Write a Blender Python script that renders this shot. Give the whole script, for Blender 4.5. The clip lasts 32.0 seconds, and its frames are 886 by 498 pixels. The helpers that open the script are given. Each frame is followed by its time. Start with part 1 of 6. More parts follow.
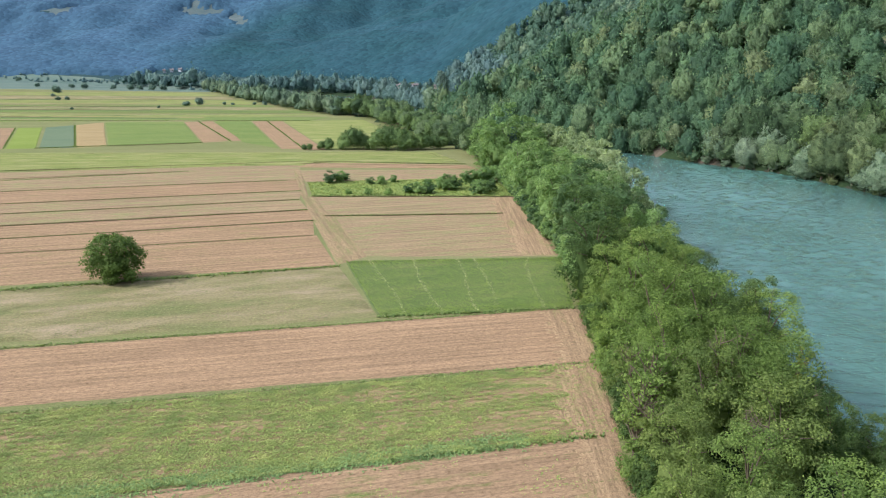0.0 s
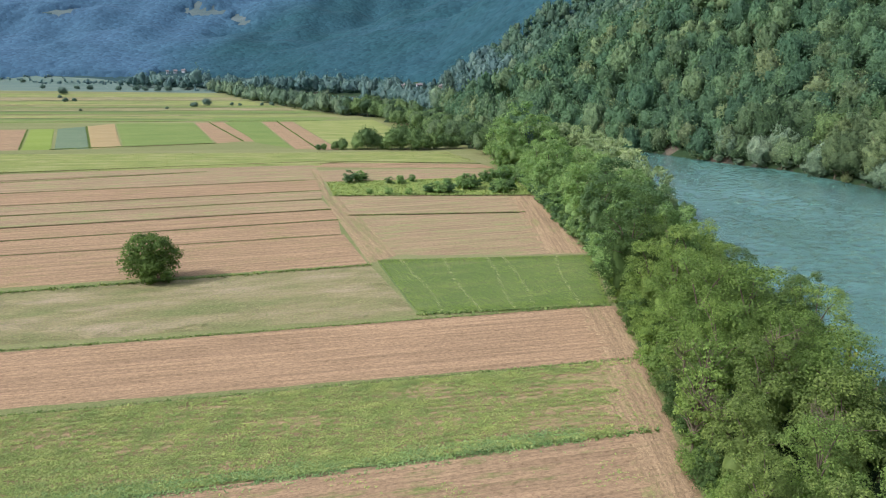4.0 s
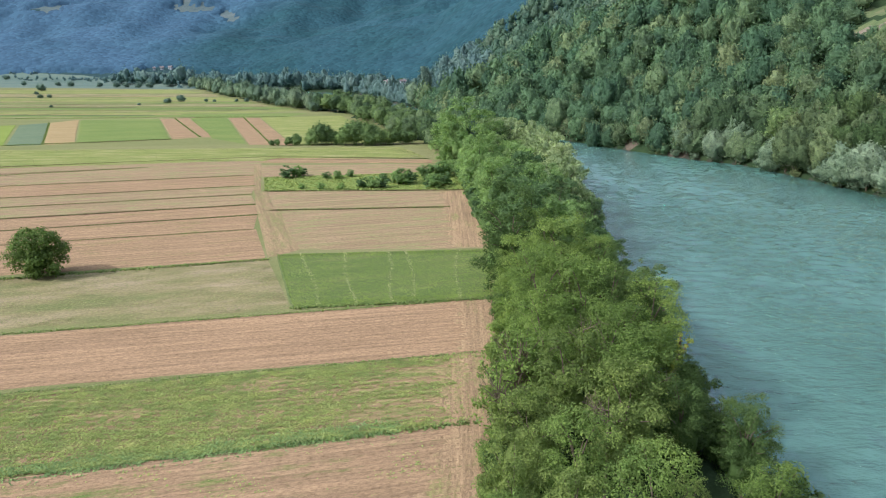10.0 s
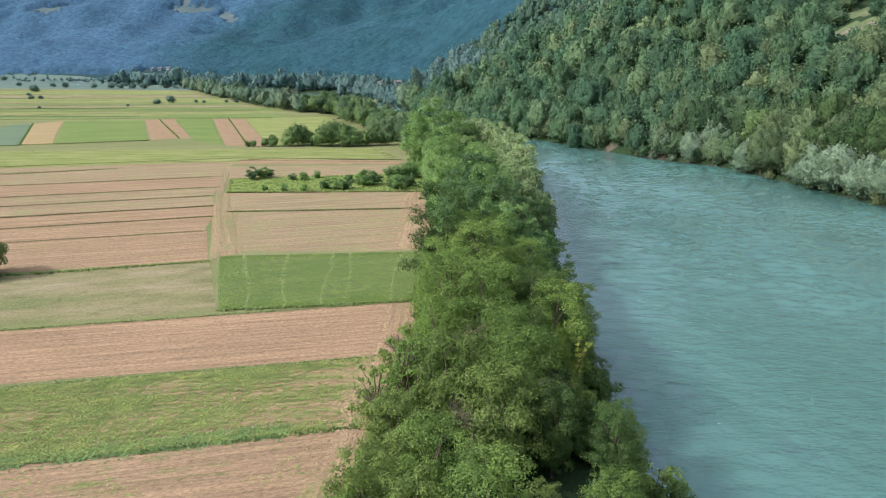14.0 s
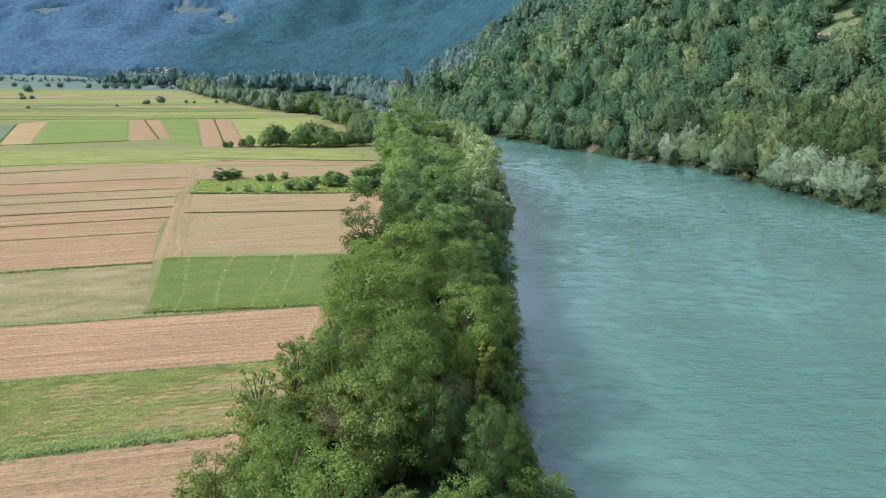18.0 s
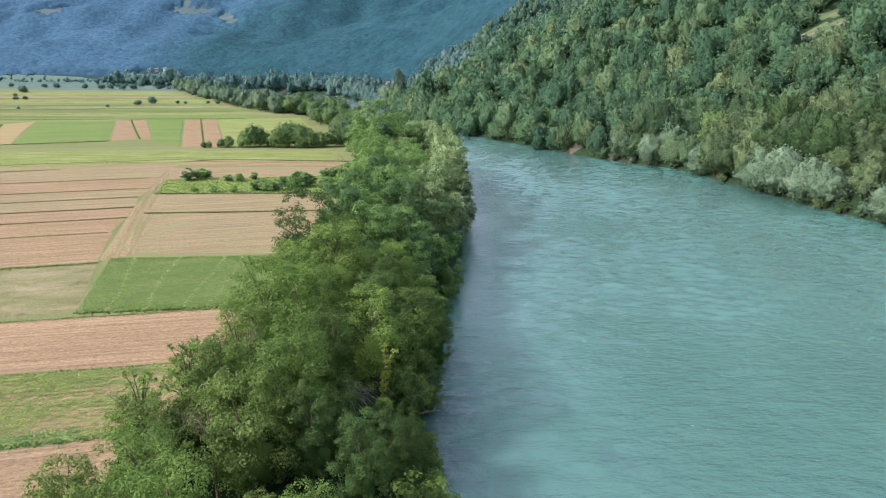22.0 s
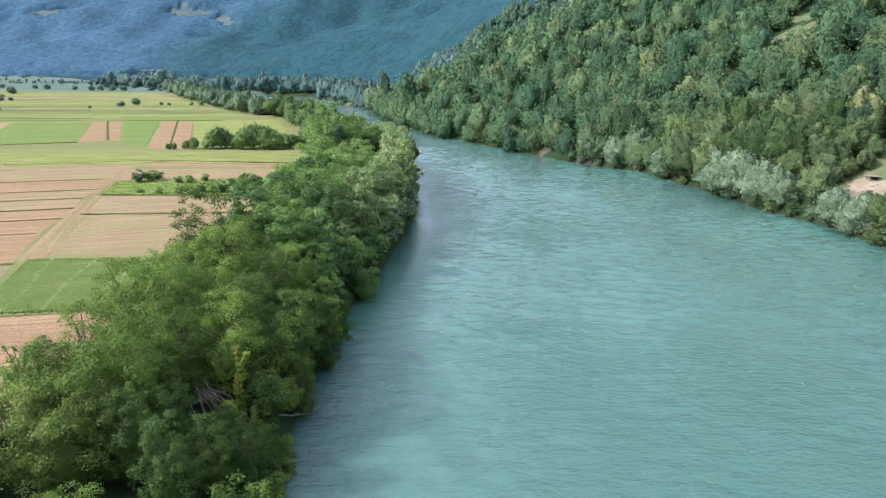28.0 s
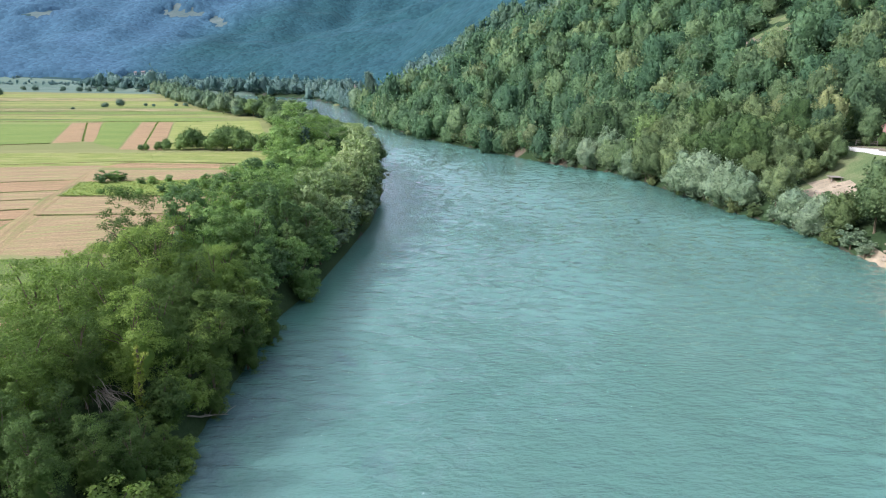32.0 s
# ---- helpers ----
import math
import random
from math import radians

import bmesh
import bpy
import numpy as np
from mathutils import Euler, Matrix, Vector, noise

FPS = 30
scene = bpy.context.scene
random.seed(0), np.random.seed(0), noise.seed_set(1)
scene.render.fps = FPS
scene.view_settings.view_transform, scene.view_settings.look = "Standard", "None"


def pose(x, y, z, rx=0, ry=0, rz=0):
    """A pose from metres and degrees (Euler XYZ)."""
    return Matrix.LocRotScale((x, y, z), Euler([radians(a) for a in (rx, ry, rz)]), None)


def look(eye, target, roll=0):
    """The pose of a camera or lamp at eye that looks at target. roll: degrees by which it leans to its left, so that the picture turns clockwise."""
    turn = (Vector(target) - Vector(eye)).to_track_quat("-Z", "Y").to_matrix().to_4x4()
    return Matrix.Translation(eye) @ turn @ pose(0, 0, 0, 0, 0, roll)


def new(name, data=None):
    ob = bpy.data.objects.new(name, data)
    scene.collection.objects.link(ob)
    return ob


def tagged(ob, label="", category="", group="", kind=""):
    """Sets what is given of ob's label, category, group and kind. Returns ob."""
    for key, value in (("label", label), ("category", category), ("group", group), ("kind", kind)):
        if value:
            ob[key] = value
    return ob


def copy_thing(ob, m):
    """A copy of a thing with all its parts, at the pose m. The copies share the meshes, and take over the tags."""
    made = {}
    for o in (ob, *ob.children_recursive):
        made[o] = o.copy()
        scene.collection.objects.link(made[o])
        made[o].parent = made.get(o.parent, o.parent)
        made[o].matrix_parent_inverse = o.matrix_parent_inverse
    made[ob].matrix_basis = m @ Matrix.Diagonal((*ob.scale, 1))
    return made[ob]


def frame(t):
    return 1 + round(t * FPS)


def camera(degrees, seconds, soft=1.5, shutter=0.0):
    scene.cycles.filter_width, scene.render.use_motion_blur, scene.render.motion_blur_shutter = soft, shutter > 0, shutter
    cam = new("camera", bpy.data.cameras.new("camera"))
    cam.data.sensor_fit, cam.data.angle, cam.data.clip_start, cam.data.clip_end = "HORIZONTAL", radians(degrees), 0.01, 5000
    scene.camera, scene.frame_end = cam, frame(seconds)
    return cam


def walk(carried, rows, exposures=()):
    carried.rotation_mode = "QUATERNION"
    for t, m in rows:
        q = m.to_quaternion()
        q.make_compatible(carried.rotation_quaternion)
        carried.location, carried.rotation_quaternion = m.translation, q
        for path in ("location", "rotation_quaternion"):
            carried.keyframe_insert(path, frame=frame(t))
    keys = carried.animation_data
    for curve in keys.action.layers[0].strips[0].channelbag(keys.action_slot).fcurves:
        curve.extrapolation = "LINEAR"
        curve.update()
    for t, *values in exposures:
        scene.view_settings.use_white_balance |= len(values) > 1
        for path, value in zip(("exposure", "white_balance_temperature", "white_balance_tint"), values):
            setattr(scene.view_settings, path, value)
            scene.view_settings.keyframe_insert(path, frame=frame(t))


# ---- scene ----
cam = camera(64.24, 32.0, 1.0)
PATH = [
    (0, look((-0.258, -0.627, 27.148), (-0.454, 95.926, 1.121), 0.94)),
    (0.5, look((-1.117, -0.507, 27.134), (-1.311, 96.057, 1.146), 0.90)),
    (1, look((-2.093, -0.534, 27.139), (-2.318, 96.029, 1.150), 0.88)),
    (1.5, look((-3.187, -0.606, 27.132), (-3.434, 95.956, 1.140), 0.87)),
    (2, look((-4.278, -0.712, 27.095), (-4.574, 95.855, 1.118), 0.82)),
    (2.5, look((-5.161, -0.841, 27.078), (-5.514, 95.726, 1.105), 0.71)),
    (3, look((-5.521, -0.964, 27.054), (-5.902, 95.601, 1.070), 0.63)),
    (3.5, look((-5.191, -1.119, 27.048), (-5.552, 95.446, 1.065), 0.66)),
    (5.5, look((-0.880, -1.433, 26.971), (-0.668, 95.023, 0.588), 0.63)),
    (6, look((0.314, -1.381, 26.901), (0.561, 95.072, 0.506), 0.61)),
    (6.5, look((1.510, -1.395, 26.887), (1.760, 95.041, 0.427), 0.59)),
    (7, look((2.679, -1.425, 26.877), (2.910, 95.005, 0.397), 0.58)),
    (7.5, look((3.846, -1.393, 26.872), (4.039, 95.033, 0.376), 0.57)),
    (8, look((5.012, -1.324, 26.871), (5.156, 95.094, 0.346), 0.58)),
    (8.5, look((6.130, -1.276, 26.872), (6.220, 95.139, 0.337), 0.57)),
    (9, look((7.212, -1.213, 26.850), (7.225, 95.206, 0.327), 0.57)),
    (9.5, look((8.262, -1.135, 26.825), (8.198, 95.286, 0.309), 0.56)),
    (10, look((9.308, -1.129, 26.838), (9.158, 95.292, 0.326), 0.56)),
    (10.5, look((10.365, -1.105, 26.896), (10.129, 95.314, 0.377), 0.57)),
    (11, look((11.396, -1.041, 26.934), (11.103, 95.379, 0.421), 0.56)),
    (11.5, look((12.479, -1.079, 26.959), (12.118, 95.344, 0.455), 0.55)),
    (12, look((13.634, -1.103, 27.011), (13.154, 95.318, 0.501), 0.53)),
    (12.5, look((14.749, -1.117, 27.055), (14.174, 95.307, 0.558), 0.53)),
    (13, look((15.788, -1.003, 27.053), (15.178, 95.429, 0.587), 0.54)),
    (13.5, look((16.760, -0.894, 27.045), (16.115, 95.544, 0.602), 0.55)),
    (14, look((17.748, -0.892, 27.061), (17.029, 95.551, 0.636), 0.55)),
    (14.5, look((18.882, -0.860, 27.088), (18.031, 95.584, 0.670), 0.54)),
    (16.5, look((22.815, -0.398, 27.232), (21.816, 96.045, 0.816), 0.58)),
    (17, look((23.821, -0.382, 27.260), (22.726, 96.058, 0.836), 0.58)),
    (17.5, look((24.855, -0.372, 27.272), (23.662, 96.070, 0.858), 0.58)),
    (18, look((25.870, -0.341, 27.256), (24.607, 96.111, 0.884), 0.59)),
    (18.5, look((26.913, -0.296, 27.260), (25.555, 96.161, 0.910), 0.59)),
    (19, look((27.931, -0.185, 27.282), (26.489, 96.277, 0.955), 0.59)),
    (19.5, look((28.893, -0.054, 27.282), (27.387, 96.408, 0.962), 0.60)),
    (20, look((29.888, 0.046, 27.266), (28.281, 96.507, 0.948), 0.59)),
    (20.5, look((30.887, 0.088, 27.265), (29.189, 96.550, 0.955), 0.59)),
    (21, look((31.910, 0.140, 27.267), (30.113, 96.603, 0.965), 0.59)),
    (21.5, look((32.919, 0.205, 27.269), (31.030, 96.664, 0.964), 0.60)),
    (22, look((33.912, 0.195, 27.300), (31.945, 96.651, 0.988), 0.59)),
    (22.5, look((34.898, 0.210, 27.316), (32.870, 96.673, 1.032), 0.61)),
    (23, look((35.897, 0.339, 27.278), (33.810, 96.815, 1.047), 0.62)),
    (23.5, look((36.916, 0.387, 27.302), (34.756, 96.867, 1.095), 0.62)),
    (24, look((37.911, 0.436, 27.327), (35.705, 96.922, 1.142), 0.65)),
    (24.5, look((38.892, 0.430, 27.329), (36.632, 96.920, 1.166), 0.67)),
    (25, look((39.903, 0.427, 27.354), (37.572, 96.917, 1.194), 0.66)),
    (25.5, look((40.905, 0.530, 27.316), (38.522, 97.025, 1.179), 0.68)),
    (27.5, look((44.834, 0.766, 27.362), (42.353, 97.282, 1.315), 0.70)),
    (28, look((45.801, 0.747, 27.377), (43.321, 97.273, 1.366), 0.72)),
    (28.5, look((46.783, 0.770, 27.374), (44.322, 97.311, 1.417), 0.72)),
    (29, look((47.754, 0.886, 27.334), (45.329, 97.436, 1.409), 0.72)),
    (29.5, look((48.737, 0.988, 27.293), (46.327, 97.546, 1.393), 0.71)),
    (30, look((49.714, 1.032, 27.298), (47.342, 97.593, 1.407), 0.70)),
    (30.5, look((50.681, 1.086, 27.330), (48.346, 97.649, 1.442), 0.71)),
    (31, look((51.644, 1.091, 27.356), (49.343, 97.660, 1.492), 0.73)),
    (31.5, look((52.585, 1.086, 27.353), (50.326, 97.669, 1.536), 0.74)),
    (32, look((53.585, 1.057, 27.378), (51.331, 97.636, 1.544), 0.73)),
]
walk(cam, PATH, ((0, -0.41, 5700, 16), (3, -0.45, 5700, 16), (6, -0.53, 5700, 16), (10, -0.43, 5700, 16), (17, -0.36, 5700, 16), (20, -0.27, 5700, 16), (25, -0.22, 5700, 16), (28, -0.1, 5700, 16), (32, -0.09, 5700, 16)))

# ---- light ----
SUN_AZ, SUN_EL = math.atan2(-0.94, -0.34), radians(38)
world = bpy.data.worlds.new("world")
scene.world = world
world.use_nodes = True
wn = world.node_tree
sky = wn.nodes.new("ShaderNodeTexSky")
sky.sky_type, sky.sun_disc = "NISHITA", False
sky.sun_elevation, sky.sun_rotation = SUN_EL, SUN_AZ
sky.air_density, sky.dust_density = 1.0, 10.0
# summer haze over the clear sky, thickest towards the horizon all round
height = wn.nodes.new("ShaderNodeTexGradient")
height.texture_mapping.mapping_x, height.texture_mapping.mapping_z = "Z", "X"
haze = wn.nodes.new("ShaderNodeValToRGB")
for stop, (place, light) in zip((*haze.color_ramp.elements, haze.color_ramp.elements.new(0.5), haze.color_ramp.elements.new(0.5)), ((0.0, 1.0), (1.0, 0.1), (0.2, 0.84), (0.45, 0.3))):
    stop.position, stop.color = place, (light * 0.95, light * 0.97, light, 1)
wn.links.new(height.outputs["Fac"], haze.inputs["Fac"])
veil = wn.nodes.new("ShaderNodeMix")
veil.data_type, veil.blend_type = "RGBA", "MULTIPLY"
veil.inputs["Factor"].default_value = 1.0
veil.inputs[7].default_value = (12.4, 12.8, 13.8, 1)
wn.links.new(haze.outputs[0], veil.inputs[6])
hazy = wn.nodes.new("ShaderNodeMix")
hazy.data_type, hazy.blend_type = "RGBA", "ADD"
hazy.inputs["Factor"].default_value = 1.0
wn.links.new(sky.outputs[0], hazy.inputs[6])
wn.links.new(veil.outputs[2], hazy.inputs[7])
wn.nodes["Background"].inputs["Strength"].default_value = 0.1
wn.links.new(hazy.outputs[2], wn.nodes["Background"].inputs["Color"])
sun = new("sun", bpy.data.lights.new("sun", "SUN"))
sun.data.energy, sun.data.angle, sun.data.color = 5.0, radians(0.8), (1.0, 0.96, 0.9)
sun_dir = Vector((math.sin(SUN_AZ) * math.cos(SUN_EL), math.cos(SUN_AZ) * math.cos(SUN_EL), math.sin(SUN_EL)))
sun.matrix_world = look(sun_dir * 300, (0, 0, 0))


# ---- materials ----
class Nodes:
    """A material under construction."""

    def __init__(self, name):
        self.mat = bpy.data.materials.new(name)
        self.mat.use_nodes = True
        self.tree = self.mat.node_tree
        self.bsdf = self.tree.nodes["Principled BSDF"]
        self.out = self.tree.nodes["Material Output"]

    def node(self, kind, **values):
        n = self.tree.nodes.new(kind)
        for key, v in values.items():
            n.inputs[key].default_value = v
        return n

    def link(self, a, b):
        self.tree.links.new(a, b)

    def place(self, scale=(1, 1, 1), turn=0.0):
        geo = self.tree.nodes.new("ShaderNodeNewGeometry")
        m = self.node("ShaderNodeMapping", Scale=tuple(1 / v for v in scale), Rotation=(0, 0, turn))
        m.vector_type = "TEXTURE"
        self.link(geo.outputs["Position"], m.inputs["Vector"])
        return m.outputs[0]

    def noise(self, scale, detail=4.0, vec=None, rough=0.6):
        n = self.node("ShaderNodeTexNoise", Scale=scale, Detail=detail, Roughness=rough)
        self.link(vec if vec is not None else self.place(), n.inputs["Vector"])
        return n.outputs["Fac"]

    def ramp(self, fac, stops):
        n = self.tree.nodes.new("ShaderNodeValToRGB")
        cr = n.color_ramp
        while len(cr.elements) < len(stops):
            cr.elements.new(0.5)
        for e, (p, c) in zip(cr.elements, stops):
            e.position, e.color = p, (*c, 1) if len(c) == 3 else c
        self.link(fac, n.inputs["Fac"])
        return n.outputs["Color"]

    def mix(self, fac, a, b, mode="MIX"):
        n = self.tree.nodes.new("ShaderNodeMix")
        n.data_type, n.blend_type = "RGBA", mode
        for socket, v in ((n.inputs["Factor"], fac), (n.inputs[6], a), (n.inputs[7], b)):
            if isinstance(v, (int, float)):
                socket.default_value = v
            elif isinstance(v, tuple):
                socket.default_value = (*v, 1)
            else:
                self.link(v, socket)
        return n.outputs[2]

    def bump(self, height, strength, dist):
        n = self.node("ShaderNodeBump", Strength=strength, Distance=dist)
        self.link(height, n.inputs["Height"])
        self.link(n.outputs[0], self.bsdf.inputs["Normal"])

    def done(self, colour, rough=0.9, spec=0.3):
        self.link(colour, self.bsdf.inputs["Base Color"])
        self.bsdf.inputs["Roughness"].default_value = rough
        self.bsdf.inputs["Specular IOR Level"].default_value = spec
        return self.mat


def leaf_material(name, dark, light, tip, attribute=False, sheer=0.2, broad=0.45, grain=False, vary=0.27):
    """Leaves: colour by tree, by clump and by leaf; some light passes through."""
    n = Nodes(name)
    if attribute:
        a = n.tree.nodes.new("ShaderNodeAttribute")
        a.attribute_name = "tint"
        by_tree = a.outputs["Fac"]
    else:
        by_tree = n.tree.nodes.new("ShaderNodeObjectInfo").outputs["Random"]
    geo = n.tree.nodes.new("ShaderNodeNewGeometry")
    col = n.ramp(by_tree, [(0.0, dark), (0.55, light), (1.0, tip)])
    by_leaf = n.ramp(geo.outputs["Random Per Island"], [(0, (1 - vary, 1 - vary, 1 - 0.9 * vary)), (1, (1 + vary, 1 + vary, 1 + 0.8 * vary))])
    col = n.mix(1.0, col, by_leaf, "MULTIPLY")
    clump = n.ramp(n.noise(broad, 5), [(0.3, (0.8, 0.85, 0.85)), (0.7, (1.2, 1.15, 1.05))])
    col = n.mix(1.0, col, clump, "MULTIPLY")
    if grain:
        col = n.mix(1.0, col, n.ramp(n.noise(2.2, 5, None, 0.75), [(0.34, (0.72, 0.75, 0.8)), (0.5, (1.0, 1.0, 1.0)), (0.68, (1.18, 1.17, 1.12))]), "MULTIPLY")
        n.bump(n.noise(1.5, 5, None, 0.7), 1.0, 0.7)
    n.done(col, 0.65, 0.15)
    tr = n.node("ShaderNodeBsdfTranslucent")
    n.link(n.mix(1.0, col, (1.05, 1.2, 0.65), "MULTIPLY"), tr.inputs["Color"])
    ms = n.node("ShaderNodeMixShader", Fac=sheer)
    n.link(n.bsdf.outputs[0], ms.inputs[1])
    n.link(tr.outputs[0], ms.inputs[2])
    n.link(ms.outputs[0], n.out.inputs["Surface"])
    return n.mat


def soil_material(name, a, b, turn, weeds=0.0, weed_col=(0.12, 0.17, 0.045), line=0.5, row=0.7):
    """Tilled soil: pale crust, drill lines along the field, a little green."""
    a, b, weed_col = [(v[0] * 0.735, v[1] * 0.715, v[2] * 0.64) for v in (a, b, weed_col)]
    n = Nodes(name)
    along = n.place((0.03, 1.0, 1.0), turn)
    col = n.mix(n.ramp(n.noise(0.35, 5, n.place((0.25, 1, 1), turn)), [(0.3, (0, 0, 0)), (0.7, (1, 1, 1))]), a, b)
    streak = n.ramp(n.noise(1.0 / row, 4, along, 0.7), [(0.36, (1 - 0.5 * line,) * 3), (0.6, (1 + 0.2 * line,) * 3)])
    col = n.mix(1.0, col, streak, "MULTIPLY")
    grit = n.ramp(n.noise(4.0, 6, n.place((0.6, 1.2, 1), turn), 0.8), [(0.32, (0.56, 0.54, 0.52)), (0.5, (1.0, 1.0, 1.0)), (0.7, (1.38, 1.38, 1.35))])
    col = n.mix(1.0, col, grit, "MULTIPLY")
    if weeds:
        patch_fac = n.ramp(n.noise(0.4, 8, n.place((0.25, 1, 1), turn), 0.82), [(0.58 - 0.2 * weeds, (0, 0, 0)), (0.72 - 0.2 * weeds, (1, 1, 1))])
        col = n.mix(patch_fac, col, n.ramp(n.noise(3.5, 6, None, 0.8), [(0.35, tuple(v * 0.75 for v in weed_col)), (0.65, tuple(v * 1.7 for v in weed_col))]))
    n.bump(n.noise(5.0, 6, None, 0.7), 0.7, 0.08)
    return n.done(col, 0.95, 0.15)


def grass_material(name, a, b, c, scale=0.25, turn=0.3, stretch=0.3):
    a, b, c = [(v[0] * 0.72, v[1] * 0.74, v[2] * 0.8) for v in (a, b, c)]
    n = Nodes(name)
    col = n.ramp(n.noise(scale, 6, n.place((stretch, 1, 1), turn), 0.65), [(0.28, a), (0.5, b), (0.72, c)])
    fine = n.ramp(n.noise(3.5, 6, None, 0.75), [(0.3, (0.65, 0.7, 0.65)), (0.7, (1.3, 1.25, 1.2))])
    col = n.mix(1.0, col, fine, "MULTIPLY")
    n.bump(n.noise(2.5, 6, None, 0.7), 0.8, 0.15)
    return n.done(col, 0.95, 0.15)


TURN = 0.25
M_SOIL = soil_material("tilled_soil", (0.41, 0.285, 0.175), (0.46, 0.32, 0.2), TURN, 0.0)
M_SOIL_PINK = soil_material("reddish_soil", (0.4, 0.28, 0.17), (0.44, 0.31, 0.19), 0.34, 0.25, (0.24, 0.22, 0.09))
M_SOIL_TAN = soil_material("tan_stubble", (0.385, 0.285, 0.175), (0.425, 0.32, 0.2), 0.34, 0.5, (0.265, 0.27, 0.12))
M_SOIL_WEED = soil_material("weedy_soil", (0.4, 0.29, 0.17), (0.44, 0.33, 0.19), TURN, 0.62, (0.185, 0.225, 0.072))
M_SOIL_NEAR = soil_material("near_soil", (0.40, 0.28, 0.175), (0.45, 0.32, 0.2), TURN, 0.25, (0.13, 0.2, 0.05))
M_HEAD = soil_material("headland_soil", (0.405, 0.29, 0.178), (0.47, 0.343, 0.212), 1.57, 0.3, (0.25, 0.25, 0.1), 0.55, 0.5)
M_TRACK = soil_material("farm_track", (0.37, 0.28, 0.165), (0.41, 0.31, 0.185), 1.9, 0.55, (0.235, 0.235, 0.1), 0.5, 0.9)
M_MEADOW = grass_material("dry_meadow", (0.2, 0.24, 0.075), (0.345, 0.3, 0.135), (0.5, 0.39, 0.235), 0.25)
M_ALFALFA = grass_material("alfalfa_floor", (0.14, 0.205, 0.06), (0.185, 0.24, 0.075), (0.26, 0.275, 0.1), 0.3)
M_LIGHTGREEN = grass_material("pale_green_meadow", (0.2, 0.265, 0.06), (0.31, 0.345, 0.09), (0.46, 0.425, 0.18), 0.4, 0.2, 0.2)
M_PLAIN = grass_material("plain_grass", (0.2, 0.24, 0.075), (0.27, 0.28, 0.1), (0.36, 0.33, 0.15), 0.05, 0.2, 0.12)
# far meadow: the haze of distance is put into its greyed, bluish colour
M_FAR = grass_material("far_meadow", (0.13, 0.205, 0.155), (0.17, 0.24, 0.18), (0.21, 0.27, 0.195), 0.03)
M_WEEDS = grass_material("rank_weeds", (0.2, 0.3, 0.06), (0.27, 0.36, 0.08), (0.34, 0.4, 0.1), 0.4)
M_BRIGHT = grass_material("bright_crop", (0.24, 0.32, 0.05), (0.28, 0.36, 0.065), (0.31, 0.38, 0.08), 0.1)
M_BLUEGREEN = grass_material("bluegreen_crop", (0.165, 0.235, 0.125), (0.19, 0.255, 0.135), (0.215, 0.275, 0.15), 0.1)
M_WHEAT = grass_material("ripe_grain", (0.4, 0.3, 0.13), (0.46, 0.34, 0.15), (0.52, 0.39, 0.18), 0.25)
M_CROP = grass_material("green_crop", (0.18, 0.262, 0.06), (0.22, 0.292, 0.072), (0.27, 0.318, 0.085), 0.1)
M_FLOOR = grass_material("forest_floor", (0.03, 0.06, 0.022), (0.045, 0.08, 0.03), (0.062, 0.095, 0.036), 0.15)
M_SLOPE = grass_material("grassy_slope", (0.12, 0.175, 0.07), (0.165, 0.21, 0.085), (0.26, 0.25, 0.13), 0.3)
M_BARE = grass_material("bare_earth", (0.34, 0.28, 0.19), (0.46, 0.37, 0.25), (0.56, 0.46, 0.32), 0.6)
M_LANE = grass_material("hill_lane", (0.22, 0.19, 0.13), (0.29, 0.245, 0.17), (0.36, 0.31, 0.22), 0.6)
M_BED = grass_material("river_gravel", (0.06, 0.065, 0.045), (0.08, 0.08, 0.055), (0.1, 0.1, 0.07), 0.8)
M_MUD = grass_material("bank_mud", (0.12, 0.1, 0.07), (0.16, 0.13, 0.09), (0.21, 0.17, 0.12), 0.5)
# mountain ground and clearings: haze mixed into the colour as added blue
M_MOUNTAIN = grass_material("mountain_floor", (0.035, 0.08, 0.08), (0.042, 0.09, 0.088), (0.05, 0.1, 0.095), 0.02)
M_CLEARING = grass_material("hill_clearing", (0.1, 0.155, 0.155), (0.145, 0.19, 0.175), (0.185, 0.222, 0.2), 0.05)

MID = ((0.11, 0.172, 0.042), (0.176, 0.26, 0.062), (0.2, 0.283, 0.067))
LIGHT = ((0.122, 0.19, 0.05), (0.178, 0.262, 0.066), (0.2, 0.282, 0.073))
PALE = ((0.151, 0.228, 0.086), (0.188, 0.267, 0.099), (0.228, 0.299, 0.118))
DARK = ((0.067, 0.114, 0.033), (0.084, 0.14, 0.041), (0.108, 0.165, 0.046))
WILLOW = ((0.167, 0.233, 0.137), (0.199, 0.268, 0.158), (0.236, 0.299, 0.184))
OLIVE = ((0.125, 0.181, 0.047), (0.182, 0.245, 0.068), (0.2, 0.262, 0.075))
L_MID, L_LIGHT, L_DARK, L_DRY = [leaf_material("leaves_" + k, *c, sheer=0.36) for k, c in (("mid", MID), ("light", LIGHT), ("dark", DARK), ("olive", OLIVE))]
# belt farther off: same leaves, haze put in as bluer, paler colour
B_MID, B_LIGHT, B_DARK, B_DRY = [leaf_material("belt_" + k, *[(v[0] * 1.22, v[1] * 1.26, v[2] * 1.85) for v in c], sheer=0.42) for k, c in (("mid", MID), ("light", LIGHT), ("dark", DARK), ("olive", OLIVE))]
